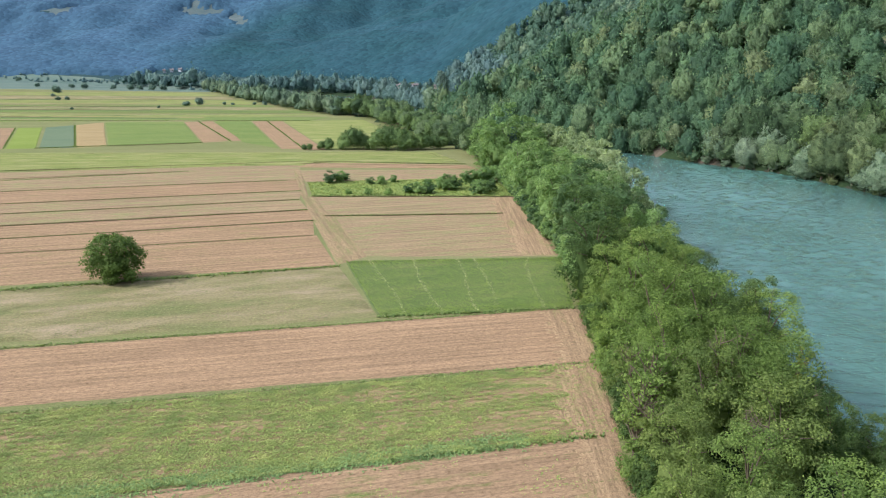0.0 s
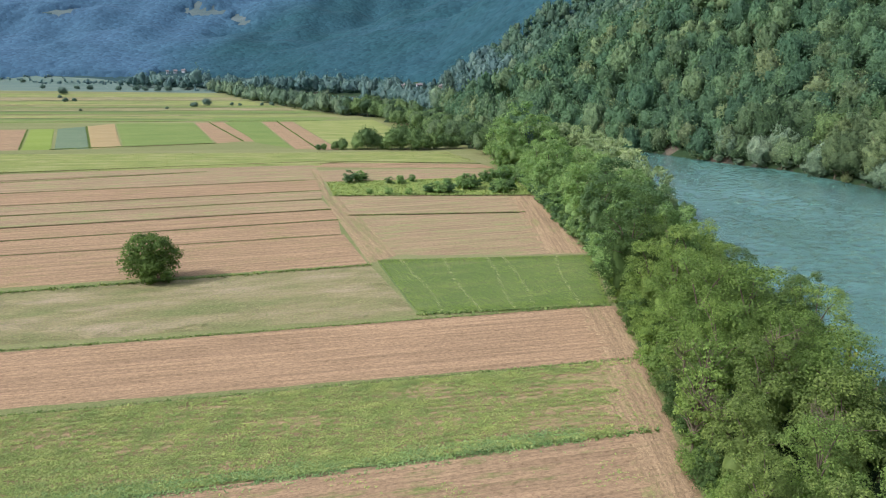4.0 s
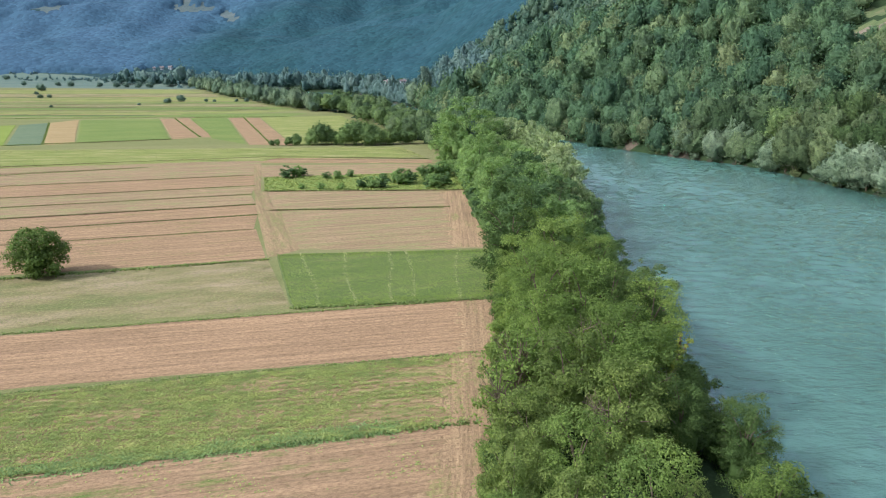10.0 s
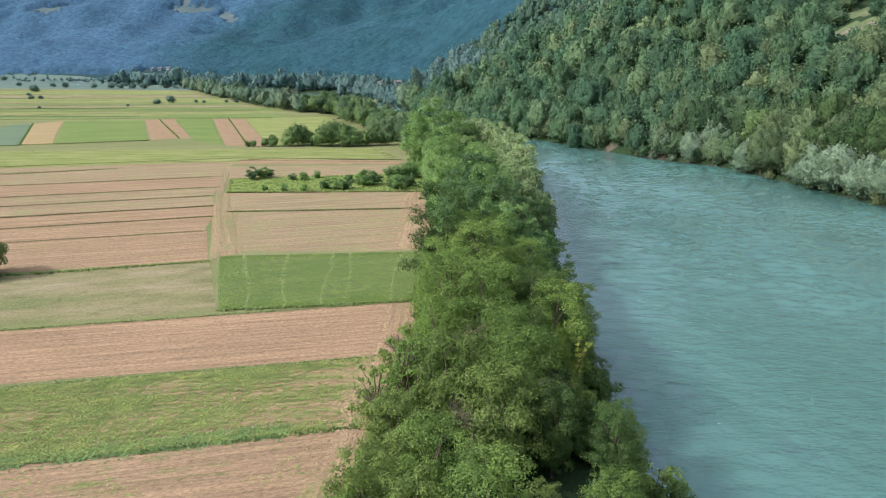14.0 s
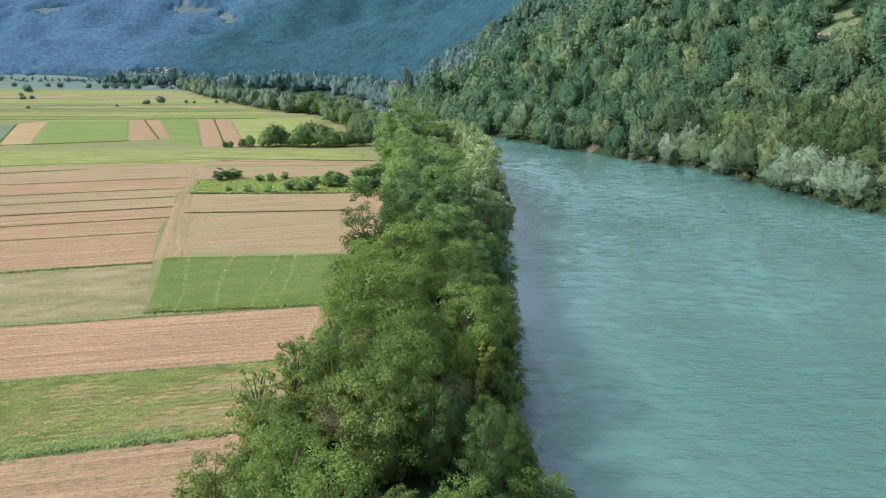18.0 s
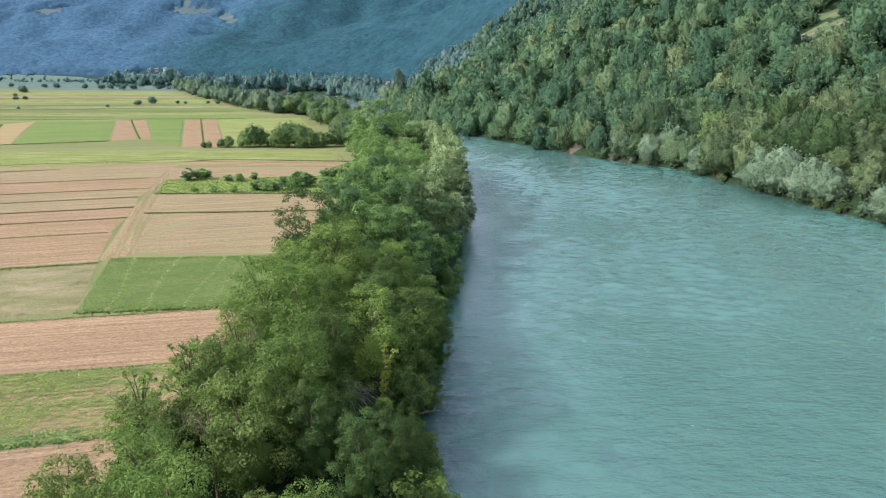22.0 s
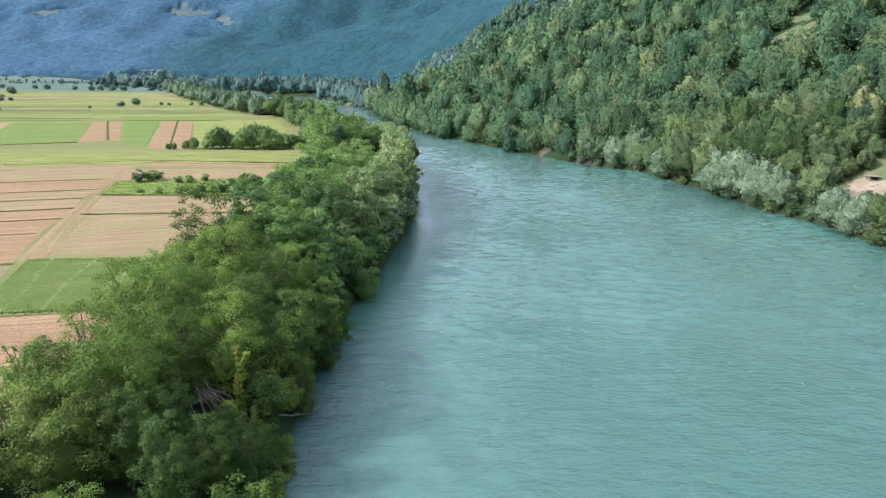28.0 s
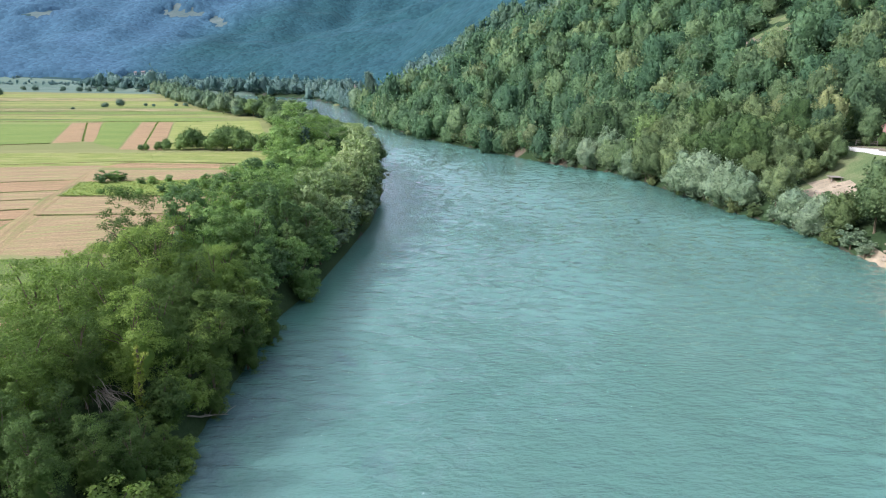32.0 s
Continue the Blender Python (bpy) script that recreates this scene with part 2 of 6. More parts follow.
L_WILLOW = leaf_material("leaves_willow", *[(r * 1.32, g * 1.26, b * 1.05) for r, g, b in WILLOW], sheer=0.33)
# far and distant leaf copies: haze is painted in as added blue
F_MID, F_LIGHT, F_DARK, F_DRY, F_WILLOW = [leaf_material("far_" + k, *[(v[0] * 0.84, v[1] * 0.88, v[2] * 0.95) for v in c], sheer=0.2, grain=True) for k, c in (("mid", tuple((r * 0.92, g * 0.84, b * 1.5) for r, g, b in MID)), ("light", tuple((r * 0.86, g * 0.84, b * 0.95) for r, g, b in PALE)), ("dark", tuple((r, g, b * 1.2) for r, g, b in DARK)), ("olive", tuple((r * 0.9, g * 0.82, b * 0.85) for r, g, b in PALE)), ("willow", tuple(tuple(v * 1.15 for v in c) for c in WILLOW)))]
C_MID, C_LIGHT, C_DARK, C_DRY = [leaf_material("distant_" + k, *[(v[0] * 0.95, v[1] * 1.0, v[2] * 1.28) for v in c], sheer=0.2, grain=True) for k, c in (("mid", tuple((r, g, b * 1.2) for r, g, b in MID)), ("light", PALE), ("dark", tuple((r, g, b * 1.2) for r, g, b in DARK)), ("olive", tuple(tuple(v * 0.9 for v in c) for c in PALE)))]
# woods by distance: the farther, the more haze mixed into the leaf colour
L_WOODS = leaf_material("leaves_woods", (0.075, 0.15, 0.084), (0.12, 0.206, 0.102), (0.182, 0.238, 0.115), attribute=True, sheer=0.2, grain=True)
L_WOODS_NEAR = leaf_material("leaves_woods_near", (0.082, 0.148, 0.08), (0.142, 0.214, 0.1), (0.228, 0.258, 0.12), attribute=True, sheer=0.2, grain=True)
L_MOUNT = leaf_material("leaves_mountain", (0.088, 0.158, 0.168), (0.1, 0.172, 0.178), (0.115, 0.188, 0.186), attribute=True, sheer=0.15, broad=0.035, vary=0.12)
L_BAND = leaf_material("leaves_band", (0.17, 0.275, 0.1), (0.22, 0.33, 0.118), (0.28, 0.365, 0.14), attribute=True, vary=0.15)
L_ALFALFA = leaf_material("leaves_alfalfa", (0.165, 0.252, 0.052), (0.222, 0.305, 0.068), (0.5, 0.5, 0.24), attribute=True, vary=0.1)
L_MARGIN = leaf_material("leaves_margin", (0.13, 0.2, 0.06), (0.19, 0.265, 0.078), (0.28, 0.31, 0.11), attribute=True)
L_FRESH = leaf_material("leaves_fresh", (0.205, 0.275, 0.08), (0.28, 0.336, 0.102), (0.37, 0.39, 0.14), attribute=True, vary=0.17)
L_STRAW = leaf_material("leaves_straw", (0.19, 0.21, 0.085), (0.25, 0.255, 0.11), (0.32, 0.3, 0.15), attribute=True, vary=0.1)
# distant belt, valley, ridge and bushes: leaf colours paled and blued as haze
L_BELT = leaf_material("leaves_belt", (0.102, 0.17, 0.118), (0.138, 0.21, 0.132), (0.178, 0.242, 0.145), attribute=True, sheer=0.2, grain=True)
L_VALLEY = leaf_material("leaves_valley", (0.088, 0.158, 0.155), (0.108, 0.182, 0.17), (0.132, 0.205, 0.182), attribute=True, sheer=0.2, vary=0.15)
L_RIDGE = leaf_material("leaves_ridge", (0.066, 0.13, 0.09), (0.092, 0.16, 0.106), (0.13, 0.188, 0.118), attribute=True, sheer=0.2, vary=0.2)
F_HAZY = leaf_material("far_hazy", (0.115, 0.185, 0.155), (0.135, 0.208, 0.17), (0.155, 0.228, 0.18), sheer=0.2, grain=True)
L_IVY = leaf_material("leaves_climber", (0.26, 0.31, 0.06), (0.3, 0.35, 0.07), (0.34, 0.39, 0.08))


def bark_material():
    n = Nodes("bark")
    col = n.ramp(n.noise(9.0, 5, n.place((1, 1, 0.2))), [(0.3, (0.085, 0.068, 0.042)), (0.7, (0.2, 0.165, 0.11))])
    n.bump(n.noise(14.0, 5, n.place((1, 1, 0.25))), 0.6, 0.03)
    return n.done(col, 0.9, 0.2)


def dead_wood_material():
    n = Nodes("dead_wood")
    col = n.ramp(n.noise(6.0, 5, n.place((1, 1, 0.3))), [(0.3, (0.2, 0.17, 0.13)), (0.7, (0.38, 0.34, 0.28))])
    return n.done(col, 0.85, 0.2)


def water_material():
    """Milky green river water: murky body, pale and dark sheets, short wind ripples that come and go."""
    n = Nodes("river_water")
    body = n.ramp(n.noise(0.03, 5, n.place((1.0, 0.4, 1), 0.3), 0.6), [(0.3, (0.073, 0.175, 0.142)), (0.5, (0.086, 0.193, 0.157)), (0.72, (0.102, 0.208, 0.172))])
    for x, y, wide, deep, turn in SHOALS_AND_SHADE:
        geo = n.node("ShaderNodeNewGeometry")
        away = n.node("ShaderNodeMapping", Location=(x, y, WATER_LEVEL), Scale=(wide, deep, 9.0), Rotation=(0, 0, turn))
        away.vector_type = "TEXTURE"
        n.link(geo.outputs["Position"], away.inputs["Vector"])
        ball = n.node("ShaderNodeVectorMath")
        ball.operation = "LENGTH"
        n.link(away.outputs[0], ball.inputs[0])
        rag = n.node("ShaderNodeMath")
        rag.operation = "MULTIPLY_ADD"
        n.link(n.noise(0.16, 5, None, 0.6), rag.inputs[0])
        rag.inputs[1].default_value = 1.4
        n.link(ball.outputs["Value"], rag.inputs[2])
        body = n.mix(n.ramp(rag.outputs[0], [(0.75, (0.75, 0.75, 0.75)), (1.0, (0, 0, 0))]), body, (0.072, 0.13, 0.135))
    gusts = n.ramp(n.noise(0.045, 4, n.place((1.0, 0.45, 1), 0.35), 0.6), [(0.34, (0.35, 0.35, 0.35)), (0.62, (1, 1, 1))])
    waves = n.mix(0.3, n.noise(1.5, 5, n.place((0.8, 1.3, 1), 0.12), 0.58), n.noise(0.2, 3, n.place((0.7, 1.0, 1), 0.12), 0.5))
    waves = n.mix(1.0, waves, gusts, "MULTIPLY")
    lee = n.node("ShaderNodeAttribute")
    lee.attribute_name = "tint"
    waves = n.mix(1.0, waves, n.ramp(lee.outputs["Fac"], [(0.1, (0.22, 0.22, 0.22)), (1.0, (1, 1, 1))]), "MULTIPLY")
    n.bsdf.inputs["IOR"].default_value = 1.34
    n.bsdf.inputs["Subsurface Weight"].default_value = 1.0
    n.bsdf.inputs["Subsurface Radius"].default_value = (2.5, 3.0, 3.0)
    n.bsdf.inputs["Subsurface Scale"].default_value = 1.2
    n.bsdf.subsurface_method = "BURLEY"
    n.bump(waves, 1.0, 0.8)
    n.link(n.bsdf.inputs["Normal"].links[0].from_socket, n.bsdf.inputs["Coat Normal"])
    n.bsdf.inputs["Coat Weight"].default_value = 1.0
    n.bsdf.inputs["Coat Roughness"].default_value = 0.07
    n.bsdf.inputs["Coat IOR"].default_value = 1.45
    return n.done(body, 0.07, 0.4)


# dark gravel shoals under the surface; last, the belt's shade painted along the bank
SHOALS_AND_SHADE = ((47, 52, 7, 13, 0.3), (41, 73, 4, 10, 0.3), (58, 41, 7, 8, 0.3), (32, 58, 13, 70, 0.0))
WATER_LEVEL = -4.5
M_BARK, M_DEAD, M_WATER = bark_material(), dead_wood_material(), water_material()


# ---- building helpers ----
def mesh_from(name, verts, faces, mats, tint=None, index=None, smooth=False):
    """A mesh from arrays: faces is an array of quads or of triangles."""
    me = bpy.data.meshes.new(name)
    verts, faces = np.asarray(verts, np.float32), np.asarray(faces, np.int32)
    k = faces.shape[1]
    me.vertices.add(len(verts))
    me.vertices.foreach_set("co", verts.ravel())
    me.loops.add(faces.size)
    me.loops.foreach_set("vertex_index", faces.ravel())
    me.polygons.add(len(faces))
    me.polygons.foreach_set("loop_start", np.arange(0, faces.size, k, dtype=np.int32))
    me.polygons.foreach_set("loop_total", np.full(len(faces), k, np.int32))
    if index is not None:
        me.polygons.foreach_set("material_index", np.asarray(index, np.int32))
    me.polygons.foreach_set("use_smooth", np.broadcast_to(np.asarray(smooth, bool), (len(faces),)).copy())
    for m in mats if isinstance(mats, (list, tuple)) else [mats]:
        me.materials.append(m)
    if tint is not None:
        at = me.attributes.new("tint", "FLOAT", "POINT")
        at.data.foreach_set("value", np.asarray(tint, np.float32))
    me.update(calc_edges=True)
    return me


def part(name, me, parent, label=""):
    ob = new(name, me)
    ob.parent = parent
    return tagged(ob, label)


def unit(v):
    return v / np.maximum(np.linalg.norm(v, axis=-1, keepdims=True), 1e-9)


def leaf_quads(rng, centres, radii, count, size, flat=0.85, up=0.35, hang=0.0, wild=0.75, whole=0.0, slim=0.34):
    """Bent leaf sprays over the shells of the clumps; those buried in other clumps are left out."""
    w = radii**2
    i = rng.choice(len(radii), count, p=w / w.sum())
    d = unit(rng.normal(size=(count, 3)))
    d[:, 2] = np.where(d[:, 2] < -0.35, -d[:, 2], d[:, 2])
    p = centres[i] + d * (radii[i] * rng.uniform(0.5, 1.15, count))[:, None] * (1, 1, flat)
    gap = np.linalg.norm((p[:, None] - centres[None]) / (1, 1, flat), axis=2) / radii[None]
    gap[np.arange(count), i] = 9
    keep = gap.min(1) > 0.6
    p, d = p[keep], d[keep]
    n = unit(d + whole * unit(p - centres.mean(0)) + wild * rng.normal(size=p.shape) + (0, 0, up))
    t = unit(np.cross(n, rng.normal(size=p.shape)) - (0, 0, hang))
    b = np.cross(n, t)
    s = size * rng.uniform(0.6, 1.35, len(p))[:, None]
    quads = np.stack([p - t * s * 0.55, p + b * s * slim - n * s * 0.1, p + t * s * 0.6 - n * s * 0.16, p - b * s * slim - n * s * 0.1], 1)
    return quads.reshape(-1, 3)


def quad_ids(count):
    return np.arange(count * 4, dtype=np.int32).reshape(-1, 4)


def tube(path, radii, sides=6):
    """A tapered limb along a path."""
    path = np.asarray(path, float)
    v = []
    for k, (c, r) in enumerate(zip(path, radii)):
        way = unit(path[min(k + 1, len(path) - 1)] - path[max(k - 1, 0)])
        a = unit(np.cross(way, (0.3, 1.0, 0.1)))
        b = np.cross(way, a)
        for s in range(sides):
            g = 2 * math.pi * s / sides
            v.append(c + r * (a * math.cos(g) + b * math.sin(g)))
    f = []
    for k in range(len(path) - 1):
        for s in range(sides):
            f.append((k * sides + s, k * sides + (s + 1) % sides, (k + 1) * sides + (s + 1) % sides, (k + 1) * sides + s))
    return np.array(v), np.array(f)


def join(pieces):
    vs, fs, n = [], [], 0
    for v, f in pieces:
        vs.append(v)
        fs.append(np.asarray(f) + n)
        n += len(v)
    return np.concatenate(vs), np.concatenate(fs)


def crown_shape(rng, height, width, clumps, low=0.2, tall=False, puff=(0.17, 0.36)):
    """Clump centres and radii of a crown: uneven, wider at mid height, with shoots at the top."""
    r = width / 2
    z0, z1 = height * low, height
    c, q = [], []
    for _ in range(clumps):
        u = rng.uniform(0, 1) ** 0.85
        z = z0 + (z1 - z0) * u
        prof = math.sin(math.pi * min(1, 0.18 + 0.74 * u)) ** (0.5 if not tall else 0.9)
        g, m = rng.uniform(0, 2 * math.pi), rng.uniform(0.15, 1) ** 0.45 * r * (0.82 if rng.uniform() < 0.85 else 1.0) * prof
        rad = r * rng.uniform(*puff) * (0.75 + 0.4 * prof) * (1 if not tall else 1.15)
        c.append((m * math.cos(g), m * math.sin(g), min(z, z1 - rad * 0.7) + (rng.uniform(0, 0.09) * height if u > 0.8 else 0)))
        q.append(rad)
    c.append((0, 0, z0 + 0.45 * (z1 - z0)))
    q.append(r * 0.55)
    return np.array(c), np.array(q)


def puff_body(rng, height, width, lumps=18, rings=12, sides=18):
    """A closed crown body made of rounded lumps, like a cauliflower, broad above and drawn in below."""
    th = np.linspace(0.07, math.pi * 0.87, rings)[:, None]
    ph = (np.arange(sides) * 2 * math.pi / sides)[None] + 0.5 * th
    d = np.stack([np.sin(th) * np.cos(ph), np.sin(th) * np.sin(ph), np.cos(th) + 0 * ph], -1)
    k = np.arange(lumps)
    uz = np.clip(1 - 1.6 * (k + rng.uniform(0.1, 0.9, lumps)) / lumps, -1, 1)
    g = 2.4 * k + rng.uniform(-0.45, 0.45, lumps)
    c = np.stack([np.sqrt(1 - uz**2) * np.cos(g), np.sqrt(1 - uz**2) * np.sin(g), uz], 1)
    ang = np.arccos(np.clip(d @ c.T, -1, 1))
    wide = rng.uniform(0.34, 0.62, lumps) * math.sqrt(18 / lumps)
    lump = (np.sqrt(np.clip(1 - (ang / wide) ** 2, 0, 1)) * rng.uniform(0.35, 1.3, lumps)).max(-1)
    r = 0.5 + 0.52 * lump + 0.06 * rng.normal(size=lump.shape)
    squash = rng.uniform(0.85, 1.15)
    v = np.stack([d[..., 0] * r * width / 2 * squash, d[..., 1] * r * width / 2 / squash, height * (0.5 + 0.5 * r * d[..., 2])], -1).reshape(-1, 3)
    a, b = np.meshgrid(np.arange(rings - 1), np.arange(sides), indexing="ij")
    f = np.stack([a * sides + b, (a + 1) * sides + b, (a + 1) * sides + (b + 1) % sides, a * sides + (b + 1) % sides], -1).reshape(-1, 4)
    return v, f


def surface_leaves(rng, v, f, count, size, wild=0.4, lift=2.6, slim=0.34, hang=0.0, up=0.12):
    """Leaf sprays lying over a crown body, standing off it a little."""
    q = v[f]
    cr = np.cross(q[:, 2] - q[:, 0], q[:, 3] - q[:, 1])
    area = np.linalg.norm(cr, axis=1)
    i = rng.choice(len(f), count, p=area / area.sum())
    s, t = rng.uniform(0, 1, (2, count, 1))
    p = (q[i, 0] * (1 - s) + q[i, 1] * s) * (1 - t) + (q[i, 3] * (1 - s) + q[i, 2] * s) * t
    fn = unit(cr[i])
    big = size * rng.uniform(0.55, 1.4, count)[:, None]
    p = p + fn * big * rng.uniform(-0.2, lift, count)[:, None]
    n = unit(fn + wild * rng.normal(size=p.shape) + (0, 0, up))
    w = unit(np.cross(n, rng.normal(size=p.shape)) - (0, 0, hang))
    b = np.cross(n, w)
    quads = np.stack([p - w * big * 0.55, p + b * big * slim - n * big * 0.1, p + w * big * 0.6 - n * big * 0.16, p - b * big * slim - n * big * 0.1], 1)
    return quads.reshape(-1, 3)


def make_tree(name, seed, height, width, clumps, leaves, size, leaf_mat, low=0.2, tall=False, hang=0.0, wild=0.75, limbs=7, label="", category="tree", puff=(0.17, 0.36), core=False):
    """A tree at the origin: an Empty at its base with a trunk and a crown."""
    rng = np.random.default_rng(seed)
    root = new(name)
    root.empty_display_size = 0.5
    c, q = crown_shape(rng, height, width, clumps, low, tall, puff)
    lean = rng.normal(size=2) * 0.03 * height
    top = (lean[0], lean[1], height * 0.72)
    tr = max(0.12, height * 0.018)
    pieces = [tube([(0, 0, -0.6), (0, 0, 0.4), (lean[0] * 0.4, lean[1] * 0.4, height * 0.35), top], [tr * 1.4, tr, tr * 0.75, tr * 0.2], 7)]
    for k in rng.choice(len(q), min(limbs, len(q)), replace=False):
        z = min(c[k][2] * 0.6, height * 0.6)
        s = np.array((lean[0] * z / height, lean[1] * z / height, z))
        mid = (s + c[k]) / 2 + (0, 0, 0.06 * height)
        pieces.append(tube([s, mid, c[k] + (c[k] - mid) * 0.35], [tr * 0.5, tr * 0.32, tr * 0.08], 5))
    v, f = join(pieces)
    part("trunk", mesh_from("trunk", v, f, M_BARK, smooth=True), root, "greyish brown rough bark")
    if core:
        body = puff_body(rng, height, width * (0.8 if tall else 1.0), lumps=26, rings=15, sides=22)
        v = surface_leaves(rng, *body, int(leaves * 0.75), size, wild=0.3 + 0.25 * wild, hang=hang)
    else:
        body = puff_body(rng, height * 0.66, width * 0.5, lumps=14)
        v = leaf_quads(rng, c, q, leaves, size, hang=hang, wild=wild * 0.5, whole=0.25, slim=0.3)
        if leaves / clumps < 36:
            body = (np.zeros((0, 3)), np.zeros((0, 4), int))
    f = quad_ids(len(v) // 4)
    leafy = len(f)
    v, f = join([(v, f), body])
    part("crown", mesh_from("crown", v, f, leaf_mat, smooth=np.arange(len(f)) >= leafy), root)
    return tagged(root, label, category)


def put_tree(proto, x, y, z, scale, turn, group="", high=1.0, label=""):
    m = pose(x, y, z, 0, 0, turn) @ Matrix.Diagonal((scale, scale, scale * high, 1))
    ob = copy_thing(proto, m)
    return tagged(ob, label, "", group)


def drop_proto(root):
    for o in (*root.children_recursive, root):
        bpy.data.objects.remove(o)


# ---- plan of the valley ----
SHORE_L = ((-200, 30), (47, 31.5), (85, 31), (100, 33.5), (137, 36), (174, 34.5), (215, 26), (262, 10), (318, -12), (386, -42), (430, -60), (480, -85), (530, -125), (580, -200), (640, -310), (900, -700))
SHORE_R = ((-200, 150), (60, 128), (115, 124.3), (144, 121), (157, 115), (177, 110.5), (209, 102), (228, 85), (255, 67), (271, 57.5), (289, 46), (312, 33), (334, 24), (375, 9), (416, -2), (440, -8), (480, -22), (530, -40), (585, -65), (620, -110), (645, -190), (700, -310), (900, -690))
FIELD_EDGE = ((-200, 8), (25, 11.5), (39, 12), (47, 13.1), (60, 14.4), (97, 16.2), (116, 14.4), (142, 13.3), (166, 10.7), (179, 8.6), (212, 1.5), (222, -3.7), (329, -39), (357, -68), (375, -80), (407, -100), (478, -143), (700, -260), (900, -420))
WATER_Z = WATER_LEVEL


def along_y(table, y):
    return np.interp(y, [p[0] for p in table], [p[1] for p in table])


def wave_noise(x, y, s, seed):
    """Smooth height noise from a few sines."""
    r = np.random.default_rng(seed)
    out = 0
    for k in range(5):
        a, p = r.uniform(0, 2 * math.pi), r.uniform(0, 6.28)
        f = r.uniform(0.6, 1.6) / s
        out = out + np.sin((x * math.cos(a) + y * math.sin(a)) * f * 6.28 + p)
    return out / 5


def ground_z(x, y):
    x, y = np.asarray(x, float), np.asarray(y, float)
    xl, xr = along_y(SHORE_L, y), along_y(SHORE_R, y)
    z = np.zeros(np.broadcast(x, y).shape)
    # near bank, river bed
    into = x - xl
    z = np.where(into > -3.5, np.clip(-(into + 3.0) * 1.6, -7, 0), z)
    # hill across the river
    d = (x - xr) * 0.82
    k = np.interp(y, (0, 300, 360, 450, 630, 900), (0.47, 0.48, 0.64, 0.6, 0.55, 0.5))
    flat = np.interp(y, (390, 450, 560, 600, 640, 760, 900), (0, 10, 32, 48, 130, 330, 560))
    hill = -5.5 + np.minimum((d + 2) * 0.9, 4.5) + k * np.clip(d - 3 - flat, 0, 260) + 0.25 * np.clip(d - 260, 0, 300)
    hill = hill - 3.0 * np.clip((d - 4) / 25, 0, 1)
    hill = hill + np.clip(d / 25, 0, 1) * (3.0 * wave_noise(x, y, 90, 5) + 1.3 * wave_noise(x, y, 37, 6))
    hill = hill + 6 * np.exp(-(((x + 26) / 34) ** 2) - ((y - 650) / 26) ** 2)
    shelf = np.exp(-(((x - 150) / 16) ** 2 + ((y - 172) / 14) ** 2) ** 2)
    hill = hill * (1 - shelf) + 9.3 * shelf
    z = np.where(d > -5, np.maximum(z, hill), z)
    # mountains round the plain
    rise = 0.75 * (y - 860) + 0.66 * (x + 190)
    m2 = 0.36 * np.clip(rise, 0, 700)
    m1 = 0.31 * np.clip(y - 830 - 0.12 * (x + 300), 0, 620)
    rough = 26 * wave_noise(x, y, 260, 8) + 12 * wave_noise(x, y, 110, 9)
    m = np.maximum(m1 + rough * np.clip((m1 - 5) / 60, 0, 1), m2 + rough * np.clip((m2 - 5) / 60, 0, 1))
    z = np.where((m > 0.2) & (y > 650), np.maximum(z, m), z)
    # valley side far off on the west and behind
    z = z + 0.35 * np.clip(-x - 700, 0, 900) + 0.3 * np.clip(-y - 150, 0, 500)
    return z


def gz(x, y):
    return float(ground_z(x, y))


CLEARINGS = ((143, 157, 9, 8), (147, 160, 14, 9), (133, 152, 7, 7), (163, 268, 10, 5), (174, 281, 6, 7), (187, 254, 7, 5), (161, 230, 3, 3.5), (158, 176, 9, 6))
HILL_TRACK = ((152, 275), (165, 266.5), (178, 262), (194, 249))


PASTURES = ((-0.333, 0.058, 0.027, 0.0085), (-0.283, 0.046, 0.018, 0.0065), (-0.532, 0.054, 0.024, 0.006))
FAR_HOUSES = ((-29, 646, 20, 12, "white", "distant white farmhouse with a clay roof among trees"), (-44, 650, -15, 9, "plaster", "distant plastered house among trees"), (-10, 640, 5, 9, "plaster", "distant plastered house among trees"),
              (-323, 850, 10, 9, "white", "distant white farmhouse at the foot of the mountain"), (-314, 853, -20, 10, "brick", "distant brick house at the foot of the mountain"), (-331, 847, 30, 6, "white", "distant white farmhouse at the foot of the mountain"))


